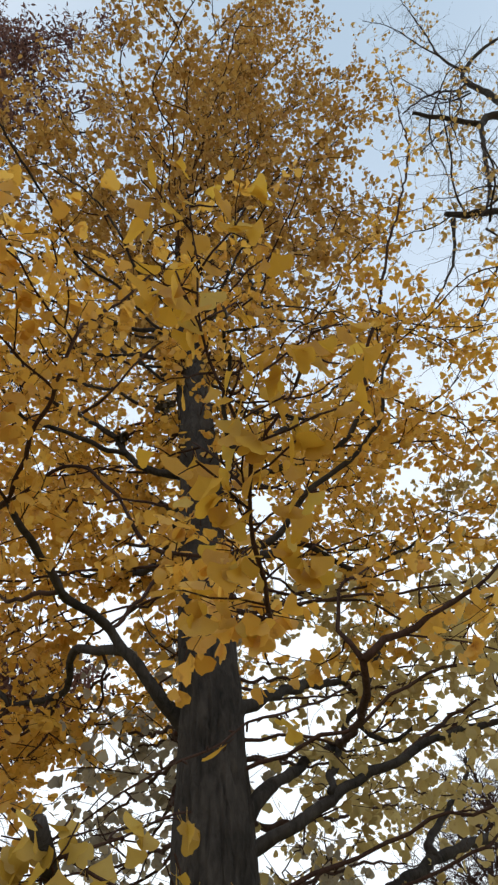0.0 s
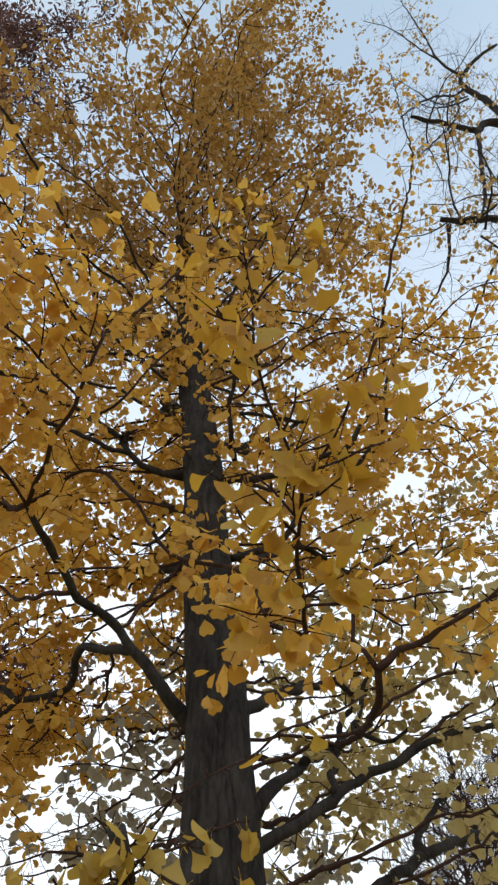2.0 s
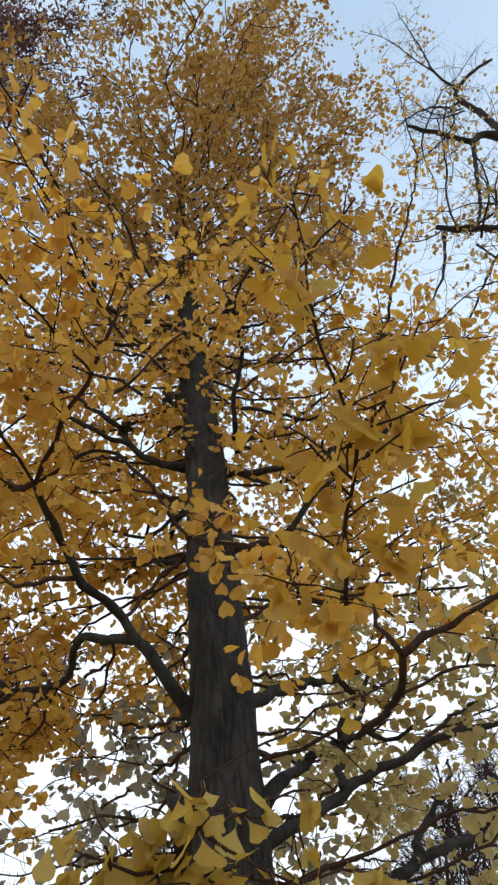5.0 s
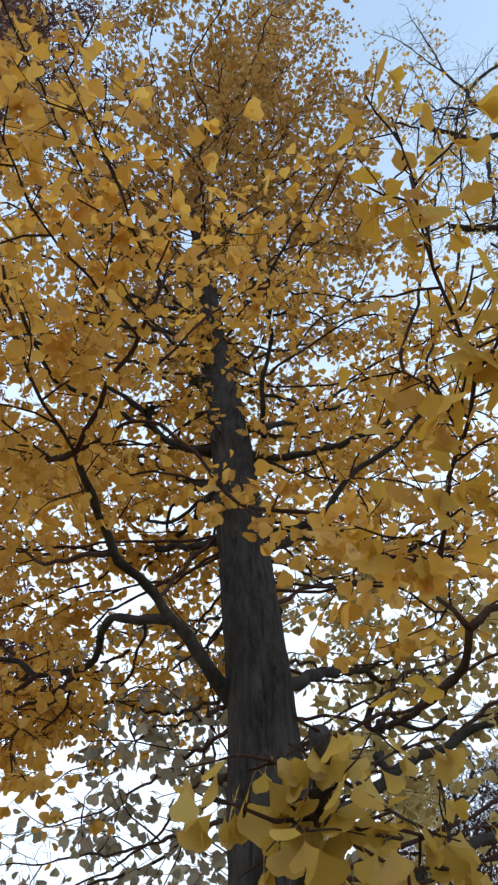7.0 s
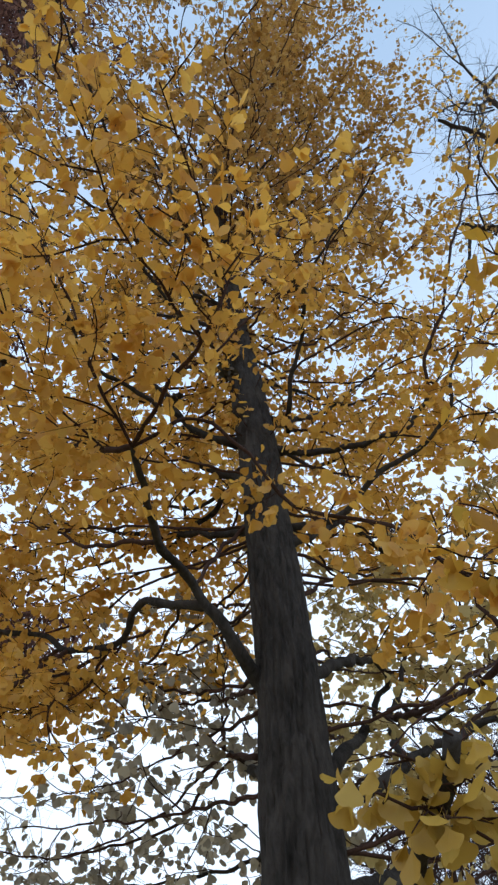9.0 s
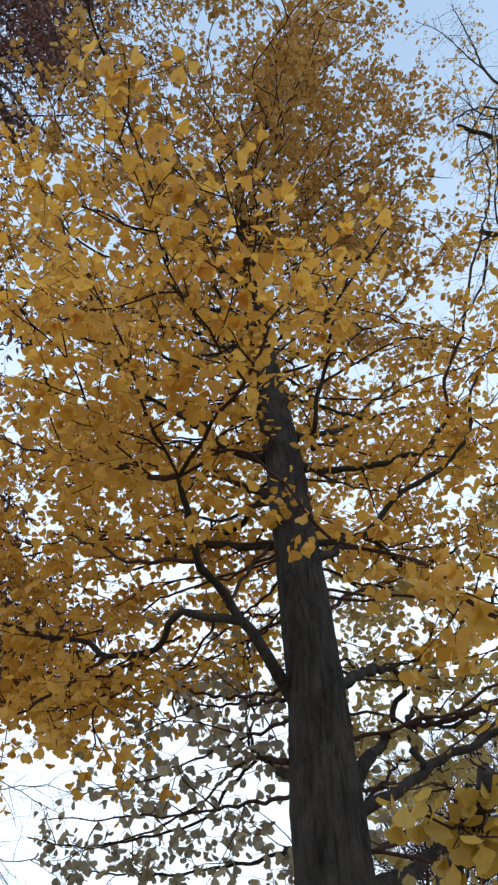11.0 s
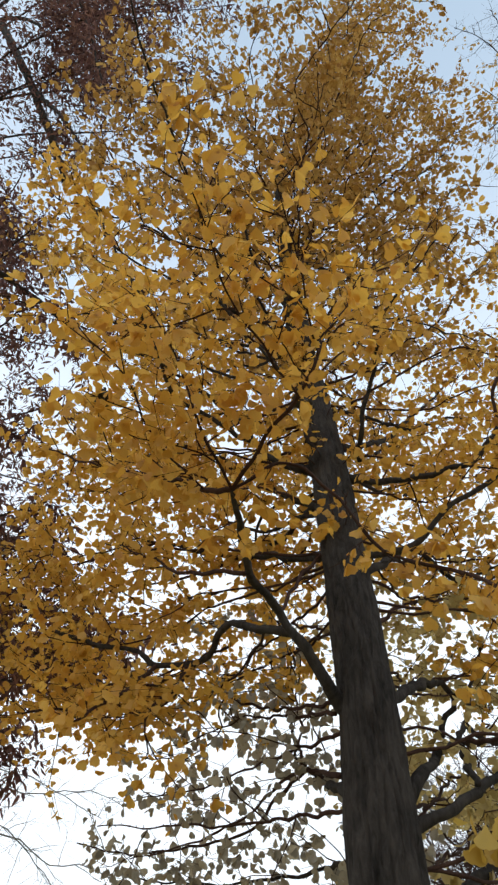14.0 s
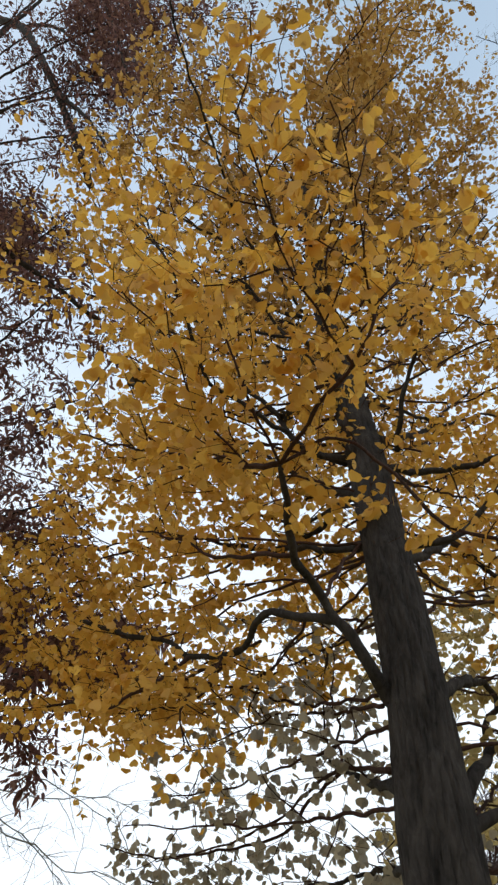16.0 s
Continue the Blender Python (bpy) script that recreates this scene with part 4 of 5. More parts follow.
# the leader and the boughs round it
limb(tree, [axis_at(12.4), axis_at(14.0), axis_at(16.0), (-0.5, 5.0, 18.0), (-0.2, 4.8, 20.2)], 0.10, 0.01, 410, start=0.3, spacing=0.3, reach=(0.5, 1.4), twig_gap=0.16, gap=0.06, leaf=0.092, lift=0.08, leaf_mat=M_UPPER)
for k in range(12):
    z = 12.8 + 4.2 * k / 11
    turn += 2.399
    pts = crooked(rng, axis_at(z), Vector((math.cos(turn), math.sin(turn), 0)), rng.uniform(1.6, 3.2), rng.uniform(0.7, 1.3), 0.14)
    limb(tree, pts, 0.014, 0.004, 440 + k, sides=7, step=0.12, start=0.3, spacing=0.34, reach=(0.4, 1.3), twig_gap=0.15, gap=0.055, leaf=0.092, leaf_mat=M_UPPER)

# long spreading limbs on both flanks
for k in range(11):
    east = k % 2 == 0
    z = 4.7 + 3.6 * k / 10
    turn = rng.uniform(-0.55, 0.75) if east else rng.uniform(2.35, 3.5)
    pts = crooked(rng, axis_at(z), Vector((math.cos(turn), math.sin(turn), 0)), rng.uniform(4.2, 5.4) if east else rng.uniform(3.0, 4.2), rng.uniform(0.15, 0.45), 0.09)
    limb(tree, pts, 0.015, 0.004, 420 + k, sides=7, step=0.12, start=0.3, spacing=0.33 if east else 0.25, reach=(0.4, 1.4), twig_gap=0.13, gap=0.045, leaf=0.085)

# low limbs behind the trunk, reaching away over the grass
rng = random.Random(11)
for k in range(11):
    turn = -0.3 + 2.1 * k / 10
    z = 2.3 + 2.4 * rng.random()
    pts = crooked(rng, axis_at(z), Vector((math.cos(turn), math.sin(turn), 0)), rng.uniform(3.6, 5.6), rng.uniform(0.18, 0.32), 0.1)
    limb(tree, pts, 0.014, 0.004, 500 + k, sides=7, step=0.12, start=0.3, spacing=0.42 if math.cos(turn) < 0.1 else 0.6, reach=(0.4, 1.3), twig_gap=0.18, gap=0.06, leaf=0.09, droop=1.2, leaf_mat=M_WANE if math.cos(turn) > 0.1 else M_BACKLIT)

# boughs that rise behind the trunk
for k in range(9):
    turn = 0.75 + 1.75 * k / 8
    pts = crooked(rng, axis_at(4.5 + 1.3 * rng.random()), Vector((math.cos(turn), math.sin(turn), 0)), rng.uniform(4.6, 6.4), rng.uniform(0.3, 0.42), 0.09)
    limb(tree, pts, 0.016, 0.004, 530 + k, sides=7, step=0.12, start=0.25 if k > 1 else 0.5, spacing=0.34, reach=(0.4, 1.3), twig_gap=0.15, gap=0.05, leaf=0.085, leaf_mat=M_LEAF if k > 3 else M_WANE)

# short sprouts on the trunk itself
for k in range(46):
    z = rng.uniform(4.9, 12.5)
    turn = -1.57 + rng.uniform(-1.2, 1.2)
    p = axis_at(z)
    out = Vector((math.cos(turn), math.sin(turn), 0.35))
    r = float(np.interp(z, [a for a, _ in TRUNK_R], [b for _, b in TRUNK_R])) * 0.9
    pts = [p + out * r, p + out * (r + 0.12), p + out * (r + 0.3) + rand_dir(rng) * 0.06]
    limb(tree, pts, 0.006, 0.003, 560 + k, name="sprout", bark=M_TWIG, sides=5, step=0.08, start=0.3, spacing=0.1, reach=(0.1, 0.25), twig_gap=0.09, twig_len=(0.05, 0.12), gap=0.04, leaf=0.08)

# clumps of withered leaves caught in the branches
for k, at in enumerate([(-2.5, 3.56, 6.14), (-1.13, 4.6, 6.95), (0.0, 3.4, 7.2), (-0.62, 4.2, 6.9)]):
    lv = Leaves()
    for _ in range(34):
        lv.add(Vector(at) + rand_dir(rng) * 0.07 * rng.random(), rand_dir(rng), rand_dir(rng), rng.uniform(0.05, 0.09))
    tagged(part("withered_clump", lv.mesh("withered_clump"), M_DEAD, tree, "dark crumpled dead leaves"), kind="stuff")

# ---- the neighbouring, nearly bare tree ----
bare_tree = tagged(new("nearly_bare_tree"), "dark crooked tree with only few tan leaves", "tree")
tb = Tubes()
line = smooth_line([(15.5, 10.5, 0.0), (15.0, 10.0, 5.0), (13.8, 9.2, 10.0), (12.0, 8.0, 15.0), (9.6, 6.7, 20.4)], 0.3)
tb.add(line, [0.42 - 0.27 * i / len(line) for i in range(len(line))], 18, 0.1)
part("trunk", tb.mesh("trunk"), M_TWIG, bare_tree)
limb(bare_tree, [(9.04, 6.50, 21.53), (8.30, 6.40, 21.74), (7.87, 6.40, 21.66), (7.51, 6.40, 21.11), (6.90, 6.30, 21.34), (6.14, 6.20, 21.70), (5.68, 6.10, 21.76)], .15, .05, 86, step=0.2, sides=7, bark=M_BARK, leaf_mat=M_TAN, shape=OVATE_V, spacing=0.22, reach=(0.5, 1.9), twig_gap=0.2, twig_len=(0.25, 0.8), gap=0.12, leaf=0.11, bare=0.8, lift=0.0, flat=0.9)
limb(bare_tree, [(9.00, 6.60, 21.35), (8.83, 6.50, 23.19), (8.66, 6.40, 24.06), (8.31, 6.30, 25.03), (8.46, 6.20, 25.91), (9.29, 5.90, 26.99), (10.20, 5.70, 27.75)], .14, .05, 87, step=0.2, sides=7, bark=M_BARK, leaf_mat=M_TAN, shape=OVATE_V, spacing=0.22, reach=(0.5, 1.9), twig_gap=0.2, twig_len=(0.25, 0.8), gap=0.12, leaf=0.11, bare=0.8, lift=0.0, flat=0.9)
limb(bare_tree, [(8.31, 6.30, 25.03), (7.73, 6.30, 24.17), (7.13, 6.20, 23.90), (6.33, 6.10, 23.02), (5.37, 6.00, 21.52)], .05, .02, 88, step=0.2, sides=7, bark=M_BARK, leaf_mat=M_TAN, shape=OVATE_V, spacing=0.22, reach=(0.5, 1.9), twig_gap=0.2, twig_len=(0.25, 0.8), gap=0.12, leaf=0.11, bare=0.8, lift=0.0, flat=0.9)
limb(bare_tree, [(7.73, 6.30, 24.17), (7.47, 6.30, 22.90), (6.76, 6.20, 21.19), (5.85, 6.10, 19.65), (5.07, 6.00, 18.30)], .04, .015, 89, step=0.2, sides=7, bark=M_BARK, leaf_mat=M_TAN, shape=OVATE_V, spacing=0.22, reach=(0.5, 1.9), twig_gap=0.2, twig_len=(0.25, 0.8), gap=0.12, leaf=0.11, bare=0.8, lift=0.0, flat=0.9)
limb(bare_tree, [(7.51, 6.40, 21.11), (7.22, 6.50, 19.88), (6.93, 6.60, 18.78), (6.66, 6.70, 17.61), (6.35, 6.80, 16.74), (6.00, 6.90, 16.16)], .08, .03, 90, step=0.2, sides=7, bark=M_BARK, leaf_mat=M_TAN, shape=OVATE_V, spacing=0.22, reach=(0.5, 1.9), twig_gap=0.2, twig_len=(0.25, 0.8), gap=0.12, leaf=0.11, bare=0.8, lift=0.0, flat=0.9)
limb(bare_tree, [(7.92, 7.40, 17.50), (6.91, 7.20, 17.12), (6.14, 7.10, 16.90), (5.35, 7.00, 16.78)], .12, .07, 91, step=0.2, sides=7, bark=M_BARK, leaf_mat=M_TAN, shape=OVATE_V, spacing=0.22, reach=(0.5, 1.9), twig_gap=0.2, twig_len=(0.25, 0.8), gap=0.12, leaf=0.11, bare=0.8, lift=0.0, flat=0.9)
limb(bare_tree, [(8.46, 6.20, 25.91), (7.90, 5.90, 26.89), (7.89, 5.60, 28.76), (7.81, 5.30, 30.51), (7.76, 5.00, 32.59)], .05, .015, 92, step=0.2, sides=7, bark=M_BARK, leaf_mat=M_TAN, shape=OVATE_V, spacing=0.22, reach=(0.5, 1.9), twig_gap=0.2, twig_len=(0.25, 0.8), gap=0.12, leaf=0.11, bare=0.8, lift=0.0, flat=0.9)
limb(bare_tree, [(7.90, 5.90, 26.89), (7.29, 5.60, 27.41), (6.52, 5.20, 28.66), (5.44, 4.90, 28.50)], .03, .01, 93, step=0.2, sides=7, bark=M_BARK, leaf_mat=M_TAN, shape=OVATE_V, spacing=0.22, reach=(0.5, 1.9), twig_gap=0.2, twig_len=(0.25, 0.8), gap=0.12, leaf=0.11, bare=0.8, lift=0.0, flat=0.9)
limb(bare_tree, [(5.45, 7.00, 16.45), (5.12, 7.30, 15.11), (4.58, 7.50, 14.11), (4.20, 7.70, 13.67)], .05, .015, 94, step=0.2, sides=7, bark=M_BARK, leaf_mat=M_TAN, shape=OVATE_V, spacing=0.22, reach=(0.5, 1.9), twig_gap=0.2, twig_len=(0.25, 0.8), gap=0.12, leaf=0.11, bare=0.8, lift=0.0, flat=0.9)
limb(bare_tree, [(7.75, 7.20, 17.58), (6.45, 7.50, 15.58), (5.61, 7.80, 14.14), (5.03, 8.20, 13.24), (4.49, 8.60, 12.81)], .05, .015, 95, step=0.2, sides=7, bark=M_BARK, leaf_mat=M_TAN, shape=OVATE_V, spacing=0.22, reach=(0.5, 1.9), twig_gap=0.2, twig_len=(0.25, 0.8), gap=0.12, leaf=0.11, bare=0.8, lift=0.0, flat=0.9)

rng = random.Random(41)
for k in range(16):
    # curling outer boughs
    a = Vector((rng.uniform(5.4, 8.2), rng.uniform(5.6, 7.0), rng.uniform(13.0, 24.0)))
    d = Vector((rng.uniform(-1.0, 0.1), rng.uniform(-0.5, 0.4), rng.uniform(-0.9, 0.7)))
    pts = shoot(rng, a, d, rng.uniform(1.8, 3.6), 6, 0.42, 0.0)
    limb(bare_tree, pts, 0.032, 0.009, 800 + k, step=0.2, sides=6, bark=M_BARK, leaf_mat=M_TAN, shape=OVATE_V, start=0.1, spacing=0.2, reach=(0.4, 1.5), twig_gap=0.28, twig_len=(0.25, 0.8), gap=0.12, leaf=0.11, bare=0.8, lift=0.0, flat=0.9)

# ---- the rust-brown tree ----
rust_tree = tagged(new("rust_leaved_tree"), "tall tree with narrow dark rust-brown leaves", "tree")
tb = Tubes()
RUST_TRUNK = [(-8.6, 8.8, 0.0), (-8.5, 8.8, 5.0), (-9.0, 8.2, 10.0), (-10.2, 7.2, 15.0), (-11.6, 6.0, 20.0), (-11.8, 5.4, 23.0)]
line = smooth_line(RUST_TRUNK, 0.3)
tb.add(line, [0.34 - 0.26 * i / len(line) for i in range(len(line))], 18, 0.1)
part("trunk", tb.mesh("trunk"), M_TWIG, rust_tree)
limb(rust_tree, [(-13.38, 4.90, 30.05), (-11.34, 4.90, 27.83), (-9.99, 4.80, 26.14), (-8.54, 4.90, 23.02), (-7.47, 5.10, 20.68), (-6.86, 5.30, 19.23), (-6.34, 5.60, 18.10), (-5.78, 6.20, 16.85)], .16, .09, 96, step=0.2, sides=7, bark=M_BARK, leaf_mat=M_RUST, shape=LANCE_V, start=0.8, spacing=0.5, reach=(0.4, 0.9), twig_gap=0.2, gap=0.04, leaf=0.16)
limb(rust_tree, [(-9.99, 4.80, 26.14), (-9.15, 4.60, 25.63), (-8.32, 4.50, 24.65), (-7.10, 4.40, 22.24)], .07, .03, 97, step=0.2, sides=7, bark=M_BARK, leaf_mat=M_RUST, shape=LANCE_V, spacing=0.18, reach=(0.5, 1.5), twig_gap=0.14, gap=0.04, leaf=0.16, bare=0.8)
limb(rust_tree, [(-7.47, 5.10, 20.68), (-6.58, 5.00, 18.91), (-5.94, 4.90, 17.74), (-4.91, 4.80, 15.47)], .07, .03, 98, step=0.2, sides=7, bark=M_BARK, leaf_mat=M_RUST, shape=LANCE_V, spacing=0.18, reach=(0.5, 1.5), twig_gap=0.14, gap=0.04, leaf=0.16, bare=0.8)
limb(rust_tree, [(-11.50, 5.90, 19.50), (-8.21, 4.20, 27.72), (-5.23, 4.00, 24.22), (-3.60, 3.80, 23.50), (-2.13, 3.60, 23.54)], .04, .012, 99, step=0.2, sides=7, bark=M_BARK, leaf_mat=M_RUST, shape=LANCE_V, start=0.6, spacing=0.12, reach=(0.5, 1.5), twig_gap=0.14, gap=0.04, leaf=0.16)
limb(rust_tree, [(-11.50, 5.90, 19.50), (-6.69, 5.00, 20.93), (-5.68, 4.80, 22.11), (-4.45, 4.50, 21.78)], .04, .012, 100, step=0.2, sides=7, bark=M_BARK, leaf_mat=M_RUST, shape=LANCE_V, start=0.6, spacing=0.12, reach=(0.5, 1.5), twig_gap=0.14, gap=0.04, leaf=0.16)
limb(rust_tree, [(-8.80, 8.60, 6.03), (-5.82, 9.00, 6.93), (-4.79, 8.60, 6.47), (-4.02, 8.20, 6.03), (-3.38, 8.00, 5.72)], .05, .012, 101, step=0.2, sides=7, bark=M_BARK, leaf_mat=M_RUST, shape=LANCE_V, spacing=0.1, reach=(0.5, 1.5), twig_gap=0.14, gap=0.04, leaf=0.16)
limb(rust_tree, [(-8.80, 8.60, 9.60), (-7.16, 9.00, 10.50), (-6.11, 8.50, 10.37), (-5.31, 8.20, 10.42)], .05, .012, 102, step=0.2, sides=7, bark=M_BARK, leaf_mat=M_RUST, shape=LANCE_V, spacing=0.1, reach=(0.5, 1.5), twig_gap=0.14, gap=0.04, leaf=0.16)
limb(rust_tree, [(-8.80, 8.60, 14.85), (-8.86, 8.00, 15.75), (-7.33, 7.50, 15.24), (-6.54, 7.00, 15.18)], .05, .012, 103, step=0.2, sides=7, bark=M_BARK, leaf_mat=M_RUST, shape=LANCE_V, spacing=0.1, reach=(0.5, 1.5), twig_gap=0.14, gap=0.04, leaf=0.16)
limb(rust_tree, [(-8.80, 8.60, 5.69), (-4.42, 9.50, 6.59), (-3.35, 9.30, 6.68), (-2.74, 9.20, 6.77)], .05, .012, 104, step=0.2, sides=7, bark=M_BARK, leaf_mat=M_RUST, shape=LANCE_V, spacing=0.1, reach=(0.5, 1.5), twig_gap=0.14, gap=0.04, leaf=0.16)
limb(rust_tree, [(-8.80, 8.60, 7.79), (-6.48, 9.00, 8.69), (-5.37, 8.60, 8.32), (-4.61, 8.40, 7.92), (-4.20, 8.30, 7.60)], .05, .012, 106, step=0.2, sides=7, bark=M_BARK, leaf_mat=M_RUST, shape=LANCE_V, spacing=0.1, reach=(0.5, 1.5), twig_gap=0.14, gap=0.04, leaf=0.16)
limb(rust_tree, [(-11.50, 5.90, 19.50), (-10.21, 4.20, 33.00), (-7.82, 4.20, 25.90), (-6.03, 4.10, 20.74), (-4.84, 4.00, 18.39)], .06, .015, 113, step=0.2, sides=7, bark=M_BARK, leaf_mat=M_RUST, shape=LANCE_V, start=0.4, spacing=0.22, reach=(0.5, 1.5), twig_gap=0.14, gap=0.04, leaf=0.16)
limb(rust_tree, [(-8.80, 8.60, 16.82), (-9.32, 7.00, 17.72), (-7.73, 6.80, 16.57), (-6.64, 6.60, 14.89)], .05, .012, 114, step=0.2, sides=7, bark=M_BARK, leaf_mat=M_RUST, shape=LANCE_V, spacing=0.1, reach=(0.5, 1.5), twig_gap=0.14, gap=0.04, leaf=0.16)
limb(rust_tree, [(-11.50, 5.90, 19.50), (-8.39, 3.40, 28.94), (-5.97, 3.40, 21.26), (-5.34, 3.50, 19.22), (-4.89, 3.60, 17.56), (-4.23, 3.90, 15.42)], .07, .02, 119, step=0.2, sides=7, bark=M_BARK, leaf_mat=M_RUST, shape=LANCE_V, start=0.4, spacing=0.22, reach=(0.5, 1.5), twig_gap=0.14, gap=0.04, leaf=0.16)
limb(rust_tree, [(-8.5, 8.8, 5.5), (-6.2, 8.0, 5.6), (-4.9, 7.8, 5.5), (-3.9, 7.6, 5.3)], .05, .012, 140, step=0.2, sides=7, leaf_mat=M_RUST, shape=LANCE_V, start=0.4, spacing=0.13, reach=(0.4, 1.2), twig_gap=0.13, gap=0.03, leaf=0.15)
limb(rust_tree, [(-8.6, 8.7, 6.8), (-6.6, 8.2, 7.6), (-5.2, 7.8, 8.0), (-4.2, 7.3, 8.0)], .05, .012, 141, step=0.2, sides=7, leaf_mat=M_RUST, shape=LANCE_V, start=0.4, spacing=0.13, reach=(0.4, 1.2), twig_gap=0.13, gap=0.03, leaf=0.15)
limb(rust_tree, [(-8.9, 8.3, 9.4), (-7.0, 7.2, 10.2), (-5.6, 6.2, 10.8), (-4.8, 5.6, 11.0)], .05, .012, 142, step=0.2, sides=7, leaf_mat=M_RUST, shape=LANCE_V, start=0.4, spacing=0.13, reach=(0.4, 1.2), twig_gap=0.13, gap=0.03, leaf=0.15)
limb(rust_tree, [(-9.0, 8.2, 10.0), (-7.2, 6.6, 11.4), (-5.8, 5.6, 12.2), (-5.0, 5.0, 12.6)], .05, .012, 143, step=0.2, sides=7, leaf_mat=M_RUST, shape=LANCE_V, start=0.4, spacing=0.13, reach=(0.4, 1.2), twig_gap=0.13, gap=0.03, leaf=0.15)
limb(rust_tree, [(-11.0, 6.4, 18.0), (-8.0, 5.2, 20.0), (-5.8, 4.4, 20.6), (-4.4, 3.9, 20.8)], .05, .012, 144, step=0.2, sides=7, leaf_mat=M_RUST, shape=LANCE_V, start=0.4, spacing=0.13, reach=(0.4, 1.2), twig_gap=0.13, gap=0.03, leaf=0.15)
limb(rust_tree, [(-11.3, 6.2, 19.0), (-8.2, 4.6, 21.4), (-5.6, 3.6, 21.4), (-3.6, 3.2, 21.0)], .05, .012, 145, step=0.2, sides=7, leaf_mat=M_RUST, shape=LANCE_V, start=0.4, spacing=0.13, reach=(0.4, 1.2), twig_gap=0.13, gap=0.03, leaf=0.15)
limb(rust_tree, [(-10.00, 7.40, 14.20), (-6.35, 4.42, 11.02), (-5.26, 4.86, 10.59), (-4.74, 5.14, 10.40), (-4.36, 5.30, 10.20), (-3.94, 5.46, 9.99)], .10, .035, 146, step=0.2, sides=7, leaf_mat=M_RUST, shape=LANCE_V, start=0.45, spacing=0.16, reach=(0.4, 1.1), twig_gap=0.13, gap=0.03, leaf=0.15)
limb(rust_tree, [(-8.60, 8.60, 5.60), (-6.13, 8.20, 5.55), (-4.95, 8.20, 5.02), (-4.17, 8.20, 4.84), (-3.95, 8.20, 4.57), (-3.91, 8.20, 4.32)], .03, .006, 147, step=0.2, sides=7, leaf_mat=M_RUST, shape=LANCE_V, start=0.6, spacing=0.08, reach=(0.12, 0.3), twig_gap=0.1, gap=0.03, leaf=0.14)
limb(rust_tree, [(-8.80, 8.60, 7.00), (-6.00, 9.60, 7.60), (-4.30, 10.00, 7.70), (-3.20, 10.00, 7.45)], .05, .012, 148, step=0.2, sides=7, leaf_mat=M_RUST, shape=LANCE_V, start=0.45, spacing=0.11, reach=(0.4, 1.2), twig_gap=0.13, gap=0.03, leaf=0.15)
limb(rust_tree, [(-8.80, 8.60, 6.20), (-6.20, 9.60, 6.90), (-4.40, 10.00, 7.05), (-3.40, 10.00, 6.90)], .05, .012, 149, step=0.2, sides=7, leaf_mat=M_RUST, shape=LANCE_V, start=0.45, spacing=0.11, reach=(0.4, 1.2), twig_gap=0.13, gap=0.03, leaf=0.15)
limb(rust_tree, [(-11.30, 6.20, 19.00), (-8.00, 5.40, 20.50), (-5.50, 5.20, 20.80), (-3.60, 4.90, 20.60), (-2.60, 4.60, 20.40)], .05, .012, 150, step=0.2, sides=7, leaf_mat=M_RUST, shape=LANCE_V, start=0.5, spacing=0.14, reach=(0.5, 1.5), twig_gap=0.13, gap=0.035, leaf=0.16)
limb(rust_tree, [(-11.00, 6.40, 18.00), (-8.00, 6.00, 19.20), (-5.60, 6.00, 19.90), (-4.00, 5.90, 20.10)], .05, .012, 151, step=0.2, sides=7, leaf_mat=M_RUST, shape=LANCE_V, start=0.5, spacing=0.26, reach=(0.5, 1.5), twig_gap=0.13, gap=0.035, leaf=0.16)
rng = random.Random(23)
turn = 0.0
for k in range(40):
    z = 4.0 + 16.0 * k / 39
    turn += 2.399
    a = Vector([float(np.interp(z, [p[2] for p in RUST_TRUNK], [p[i] for p in RUST_TRUNK])) for i in range(2)] + [z])
    way = Vector((math.cos(turn), math.sin(turn), 0))
    reach = rng.uniform(3.4, 5.4)
    pts = [a]
    for j in range(1, 5):
        u = j / 4
        pts.append(a + way * reach * u + Vector((0, 0, reach * rng.uniform(0.3, 0.5) * u)) + rand_dir(rng) * 0.12 * reach * u)
    limb(rust_tree, pts, 0.05, 0.008, 700 + k, sides=6, step=0.25, bark=M_TWIG, leaf_mat=M_RUST, shape=LANCE_V, start=0.35, spacing=0.24, reach=(0.5, 1.4), twig_gap=0.14, gap=0.045, leaf=0.15)


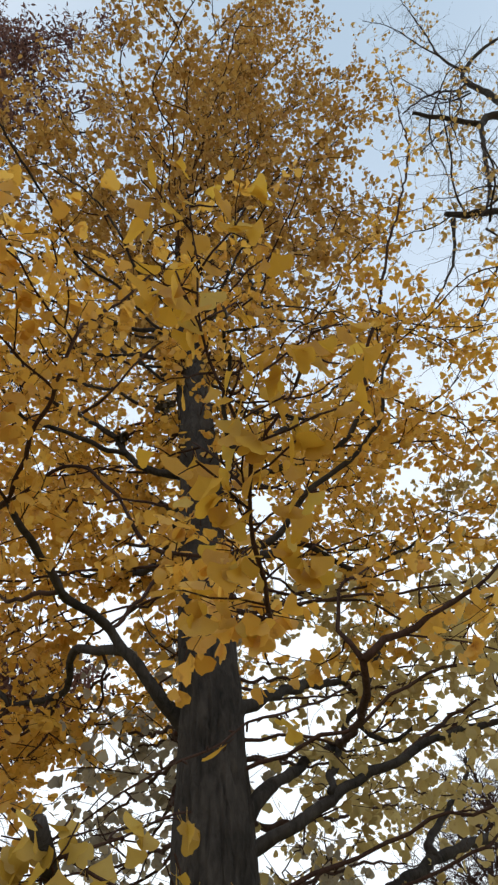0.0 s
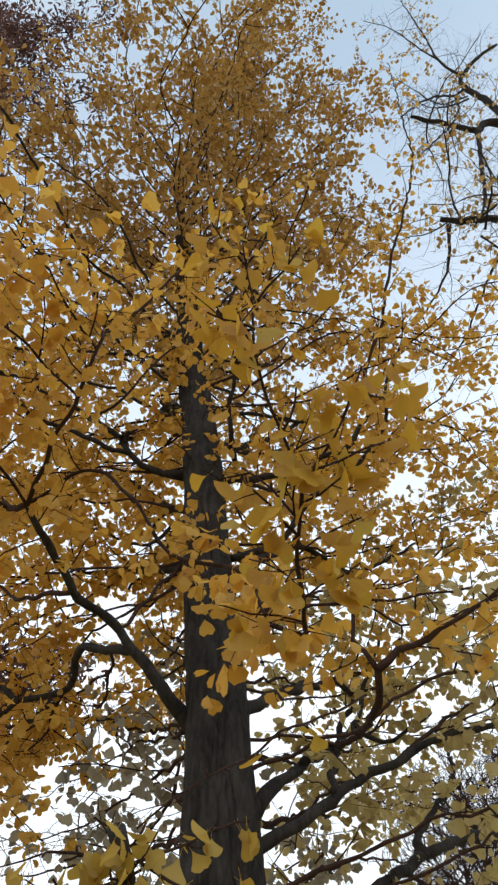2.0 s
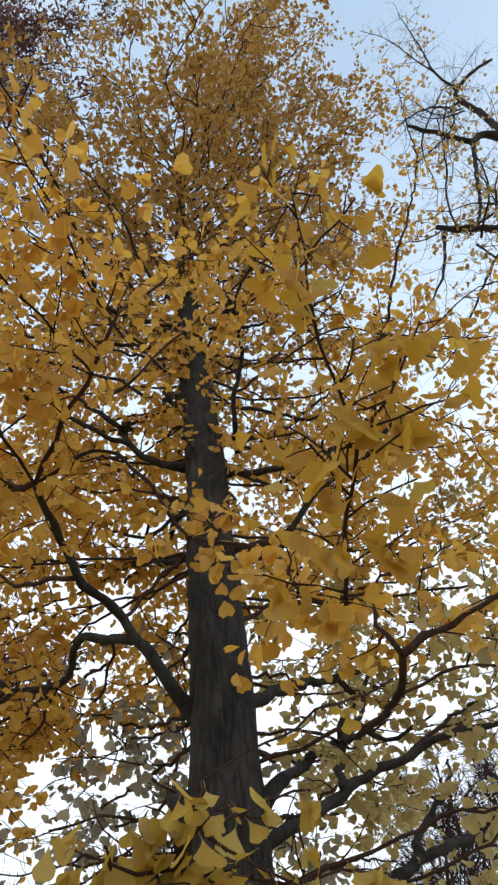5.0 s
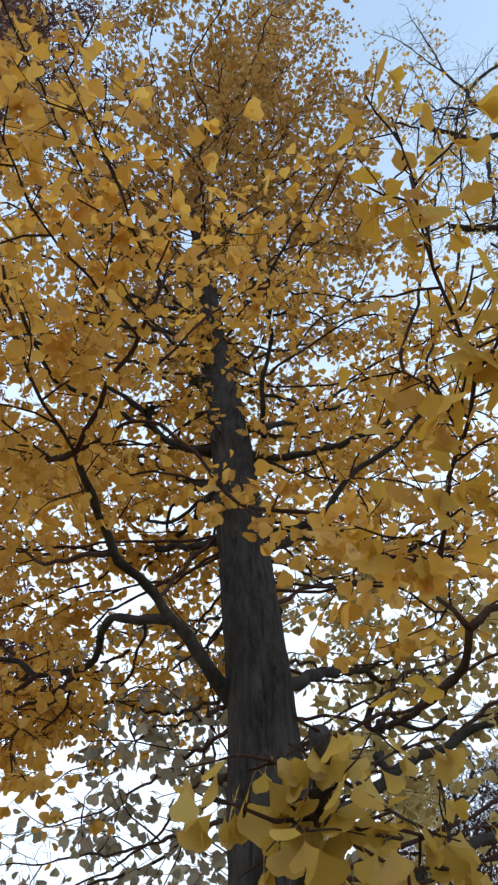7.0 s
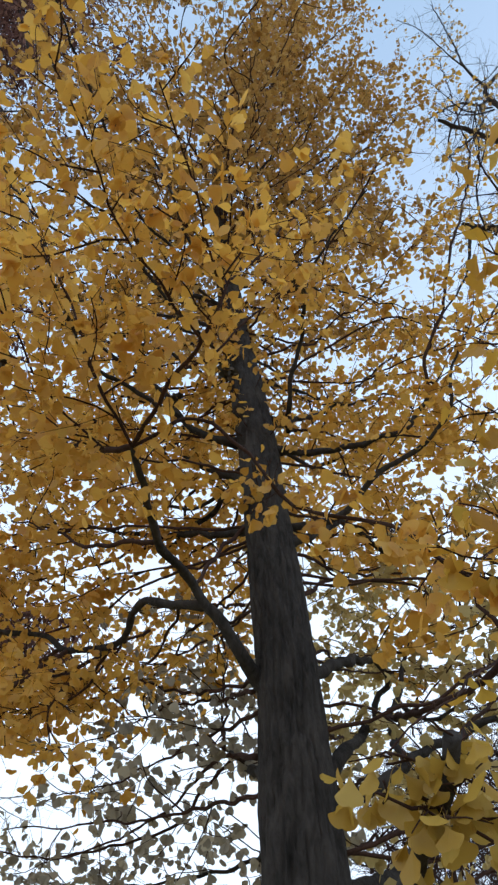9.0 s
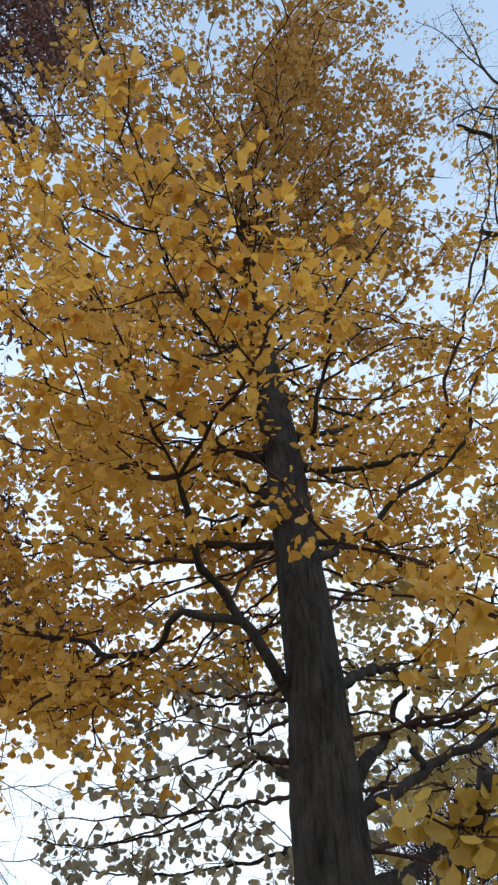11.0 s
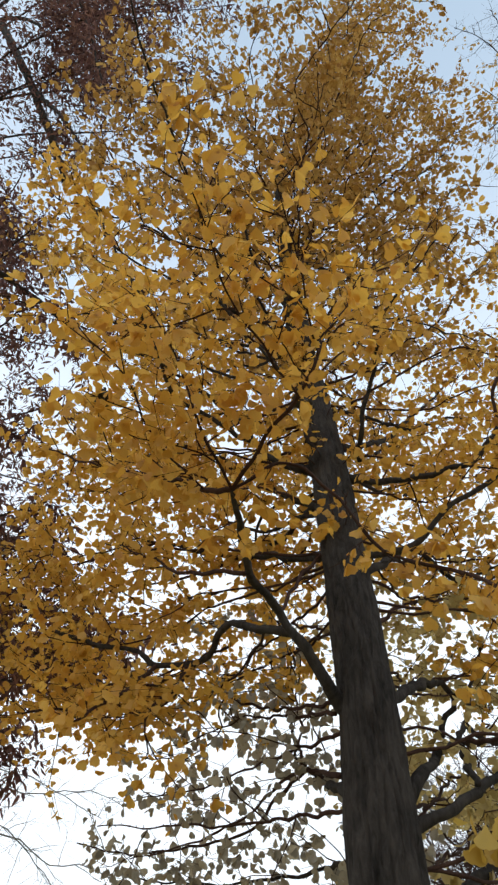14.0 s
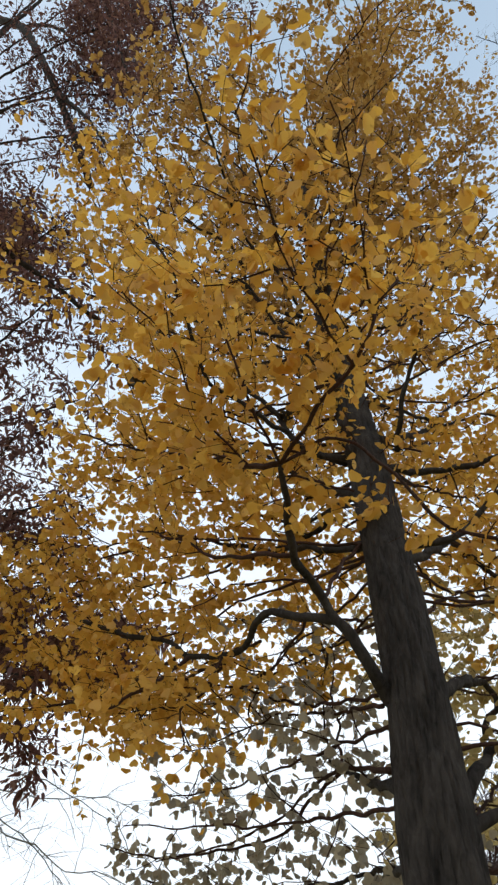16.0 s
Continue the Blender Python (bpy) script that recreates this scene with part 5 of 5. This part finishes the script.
# ---- distant bare trees ----
def bare(base, height, spread, seed, bark, label):
    """A leafless tree: trunk, boughs and fine forking twigs."""
    rng = random.Random(seed)
    ob = tagged(new("distant_tree"), label, "tree", "distant bare trees")
    ob.location = base
    tb = Tubes()
    line = shoot(rng, Vector((0, 0, 0)), Vector((0, 0, 1)), height, 12, 0.07, 0.05)
    tb.add(line, [0.018 * height * (1 - 0.9 * i / 12) for i in range(13)], 8, 0.1)
    part("trunk", tb.mesh("trunk"), bark, ob)
    fine = Tubes()
    for k in range(34):
        u = 0.25 + 0.73 * k / 33
        p = line[min(int(u * 12), 12)]
        az = k * 2.399 + rng.random()
        d = Vector((math.cos(az), math.sin(az), rng.uniform(0.3, 1.0)))
        ln = spread * rng.uniform(0.6, 1.1) * (1.15 - 0.7 * u)
        b1 = shoot(rng, p, d, ln, 8, 0.16, 0.05)
        bt = Tubes()
        bt.add(b1, [0.012 * ln * (1 - 0.85 * i / 8) + 0.004 for i in range(9)], 6)
        part("bough", bt.mesh("bough"), bark, ob)
        for j in range(2, 9):
            for _ in range(3):
                b2 = shoot(rng, b1[j], (b1[j] - b1[j - 1]).normalized() + rand_dir(rng) * 0.9, ln * rng.uniform(0.15, 0.4), 5, 0.2, 0.04)
                fine.add(b2, [0.012, 0.010, 0.008, 0.006, 0.005, 0.004], 3)
                for q in b2[2:]:
                    for _ in range(2):
                        b3 = shoot(rng, q, rand_dir(rng) + (b2[-1] - b2[0]).normalized(), ln * rng.uniform(0.05, 0.15), 3, 0.25, 0.03)
                        fine.add(b3, [0.006, 0.005, 0.004, 0.003], 3)
    tagged(part("twig_spray", fine.mesh("twig_spray"), bark, ob), kind="stuff")
    return ob


bare((7.5, 17.0, 0), 9.5, 4.2, 31, M_TWIG, "dark leafless tree with a thicket of fine twigs")
bare((4.6, 20.0, 0), 8.0, 3.8, 32, M_TWIG, "dark leafless tree with a thicket of fine twigs")
bare((10.5, 21.0, 0), 12.0, 4.5, 33, M_TWIG, "tall dark leafless tree with fine twigs")
bare((3.9, 14.0, 0), 6.6, 3.4, 36, M_TWIG, "dark leafless tree with a thicket of fine twigs")
bare((6.0, 15.2, 0), 7.6, 3.6, 37, M_TWIG, "dark leafless tree with a thicket of fine twigs")

# a leafless tree beyond the grass, haze put into its pale bark, its boughs arching down towards the golden one
pale_tree = tagged(new("pale_tree"), "leafless tree with thin arching boughs, hazed to pale grey", "tree", "distant bare trees")
tb = Tubes()
line = smooth_line([(-9.5, 12.8, -0.1), (-9.4, 12.7, 2.5), (-9.3, 12.6, 5.0), (-9.4, 12.5, 8.0)], 0.3)
tb.add(line, [0.14 - 0.0035 * i for i in range(len(line))], 10, 0.15)
part("trunk", tb.mesh("trunk"), M_HAZY, pale_tree)
ARCHING = dict(step=0.2, sides=6, bark=M_HAZY, twig_mat=M_HAZY, name="bough", start=0.45, spacing=0.2, reach=(0.4, 1.2), twig_gap=0.16, twig_len=(0.2, 0.6), bare=1.0, lift=0.0, flat=0.8)
limb(pale_tree, [(-9.30, 12.60, 5.20), (-6.72, 12.30, 6.14), (-5.58, 12.00, 5.78), (-4.71, 11.80, 5.53), (-3.99, 11.70, 5.23), (-3.33, 11.60, 4.88)], .03, .006, 900, **ARCHING)
limb(pale_tree, [(-9.30, 12.60, 4.90), (-6.64, 12.50, 5.77), (-5.68, 12.60, 5.61), (-4.80, 12.70, 5.55), (-3.85, 12.80, 5.66), (-3.20, 12.90, 5.47)], .03, .006, 901, **ARCHING)
limb(pale_tree, [(-9.30, 12.60, 4.40), (-6.32, 12.10, 5.24), (-5.22, 11.70, 4.88), (-4.61, 11.50, 4.54), (-4.00, 11.30, 4.06), (-3.55, 11.20, 3.64)], .03, .006, 902, **ARCHING)
limb(pale_tree, [(-9.30, 12.60, 4.20), (-5.75, 11.90, 4.84), (-5.02, 11.50, 4.63), (-4.48, 11.30, 4.48), (-3.89, 11.20, 4.14), (-3.45, 11.10, 4.13), (-2.58, 10.90, 3.83)], .03, .006, 903, **ARCHING)
limb(pale_tree, [(-9.30, 12.60, 5.60), (-7.04, 12.60, 6.77), (-5.87, 12.40, 6.41), (-5.10, 12.30, 6.04), (-4.53, 12.20, 5.92)], .03, .006, 904, **ARCHING)
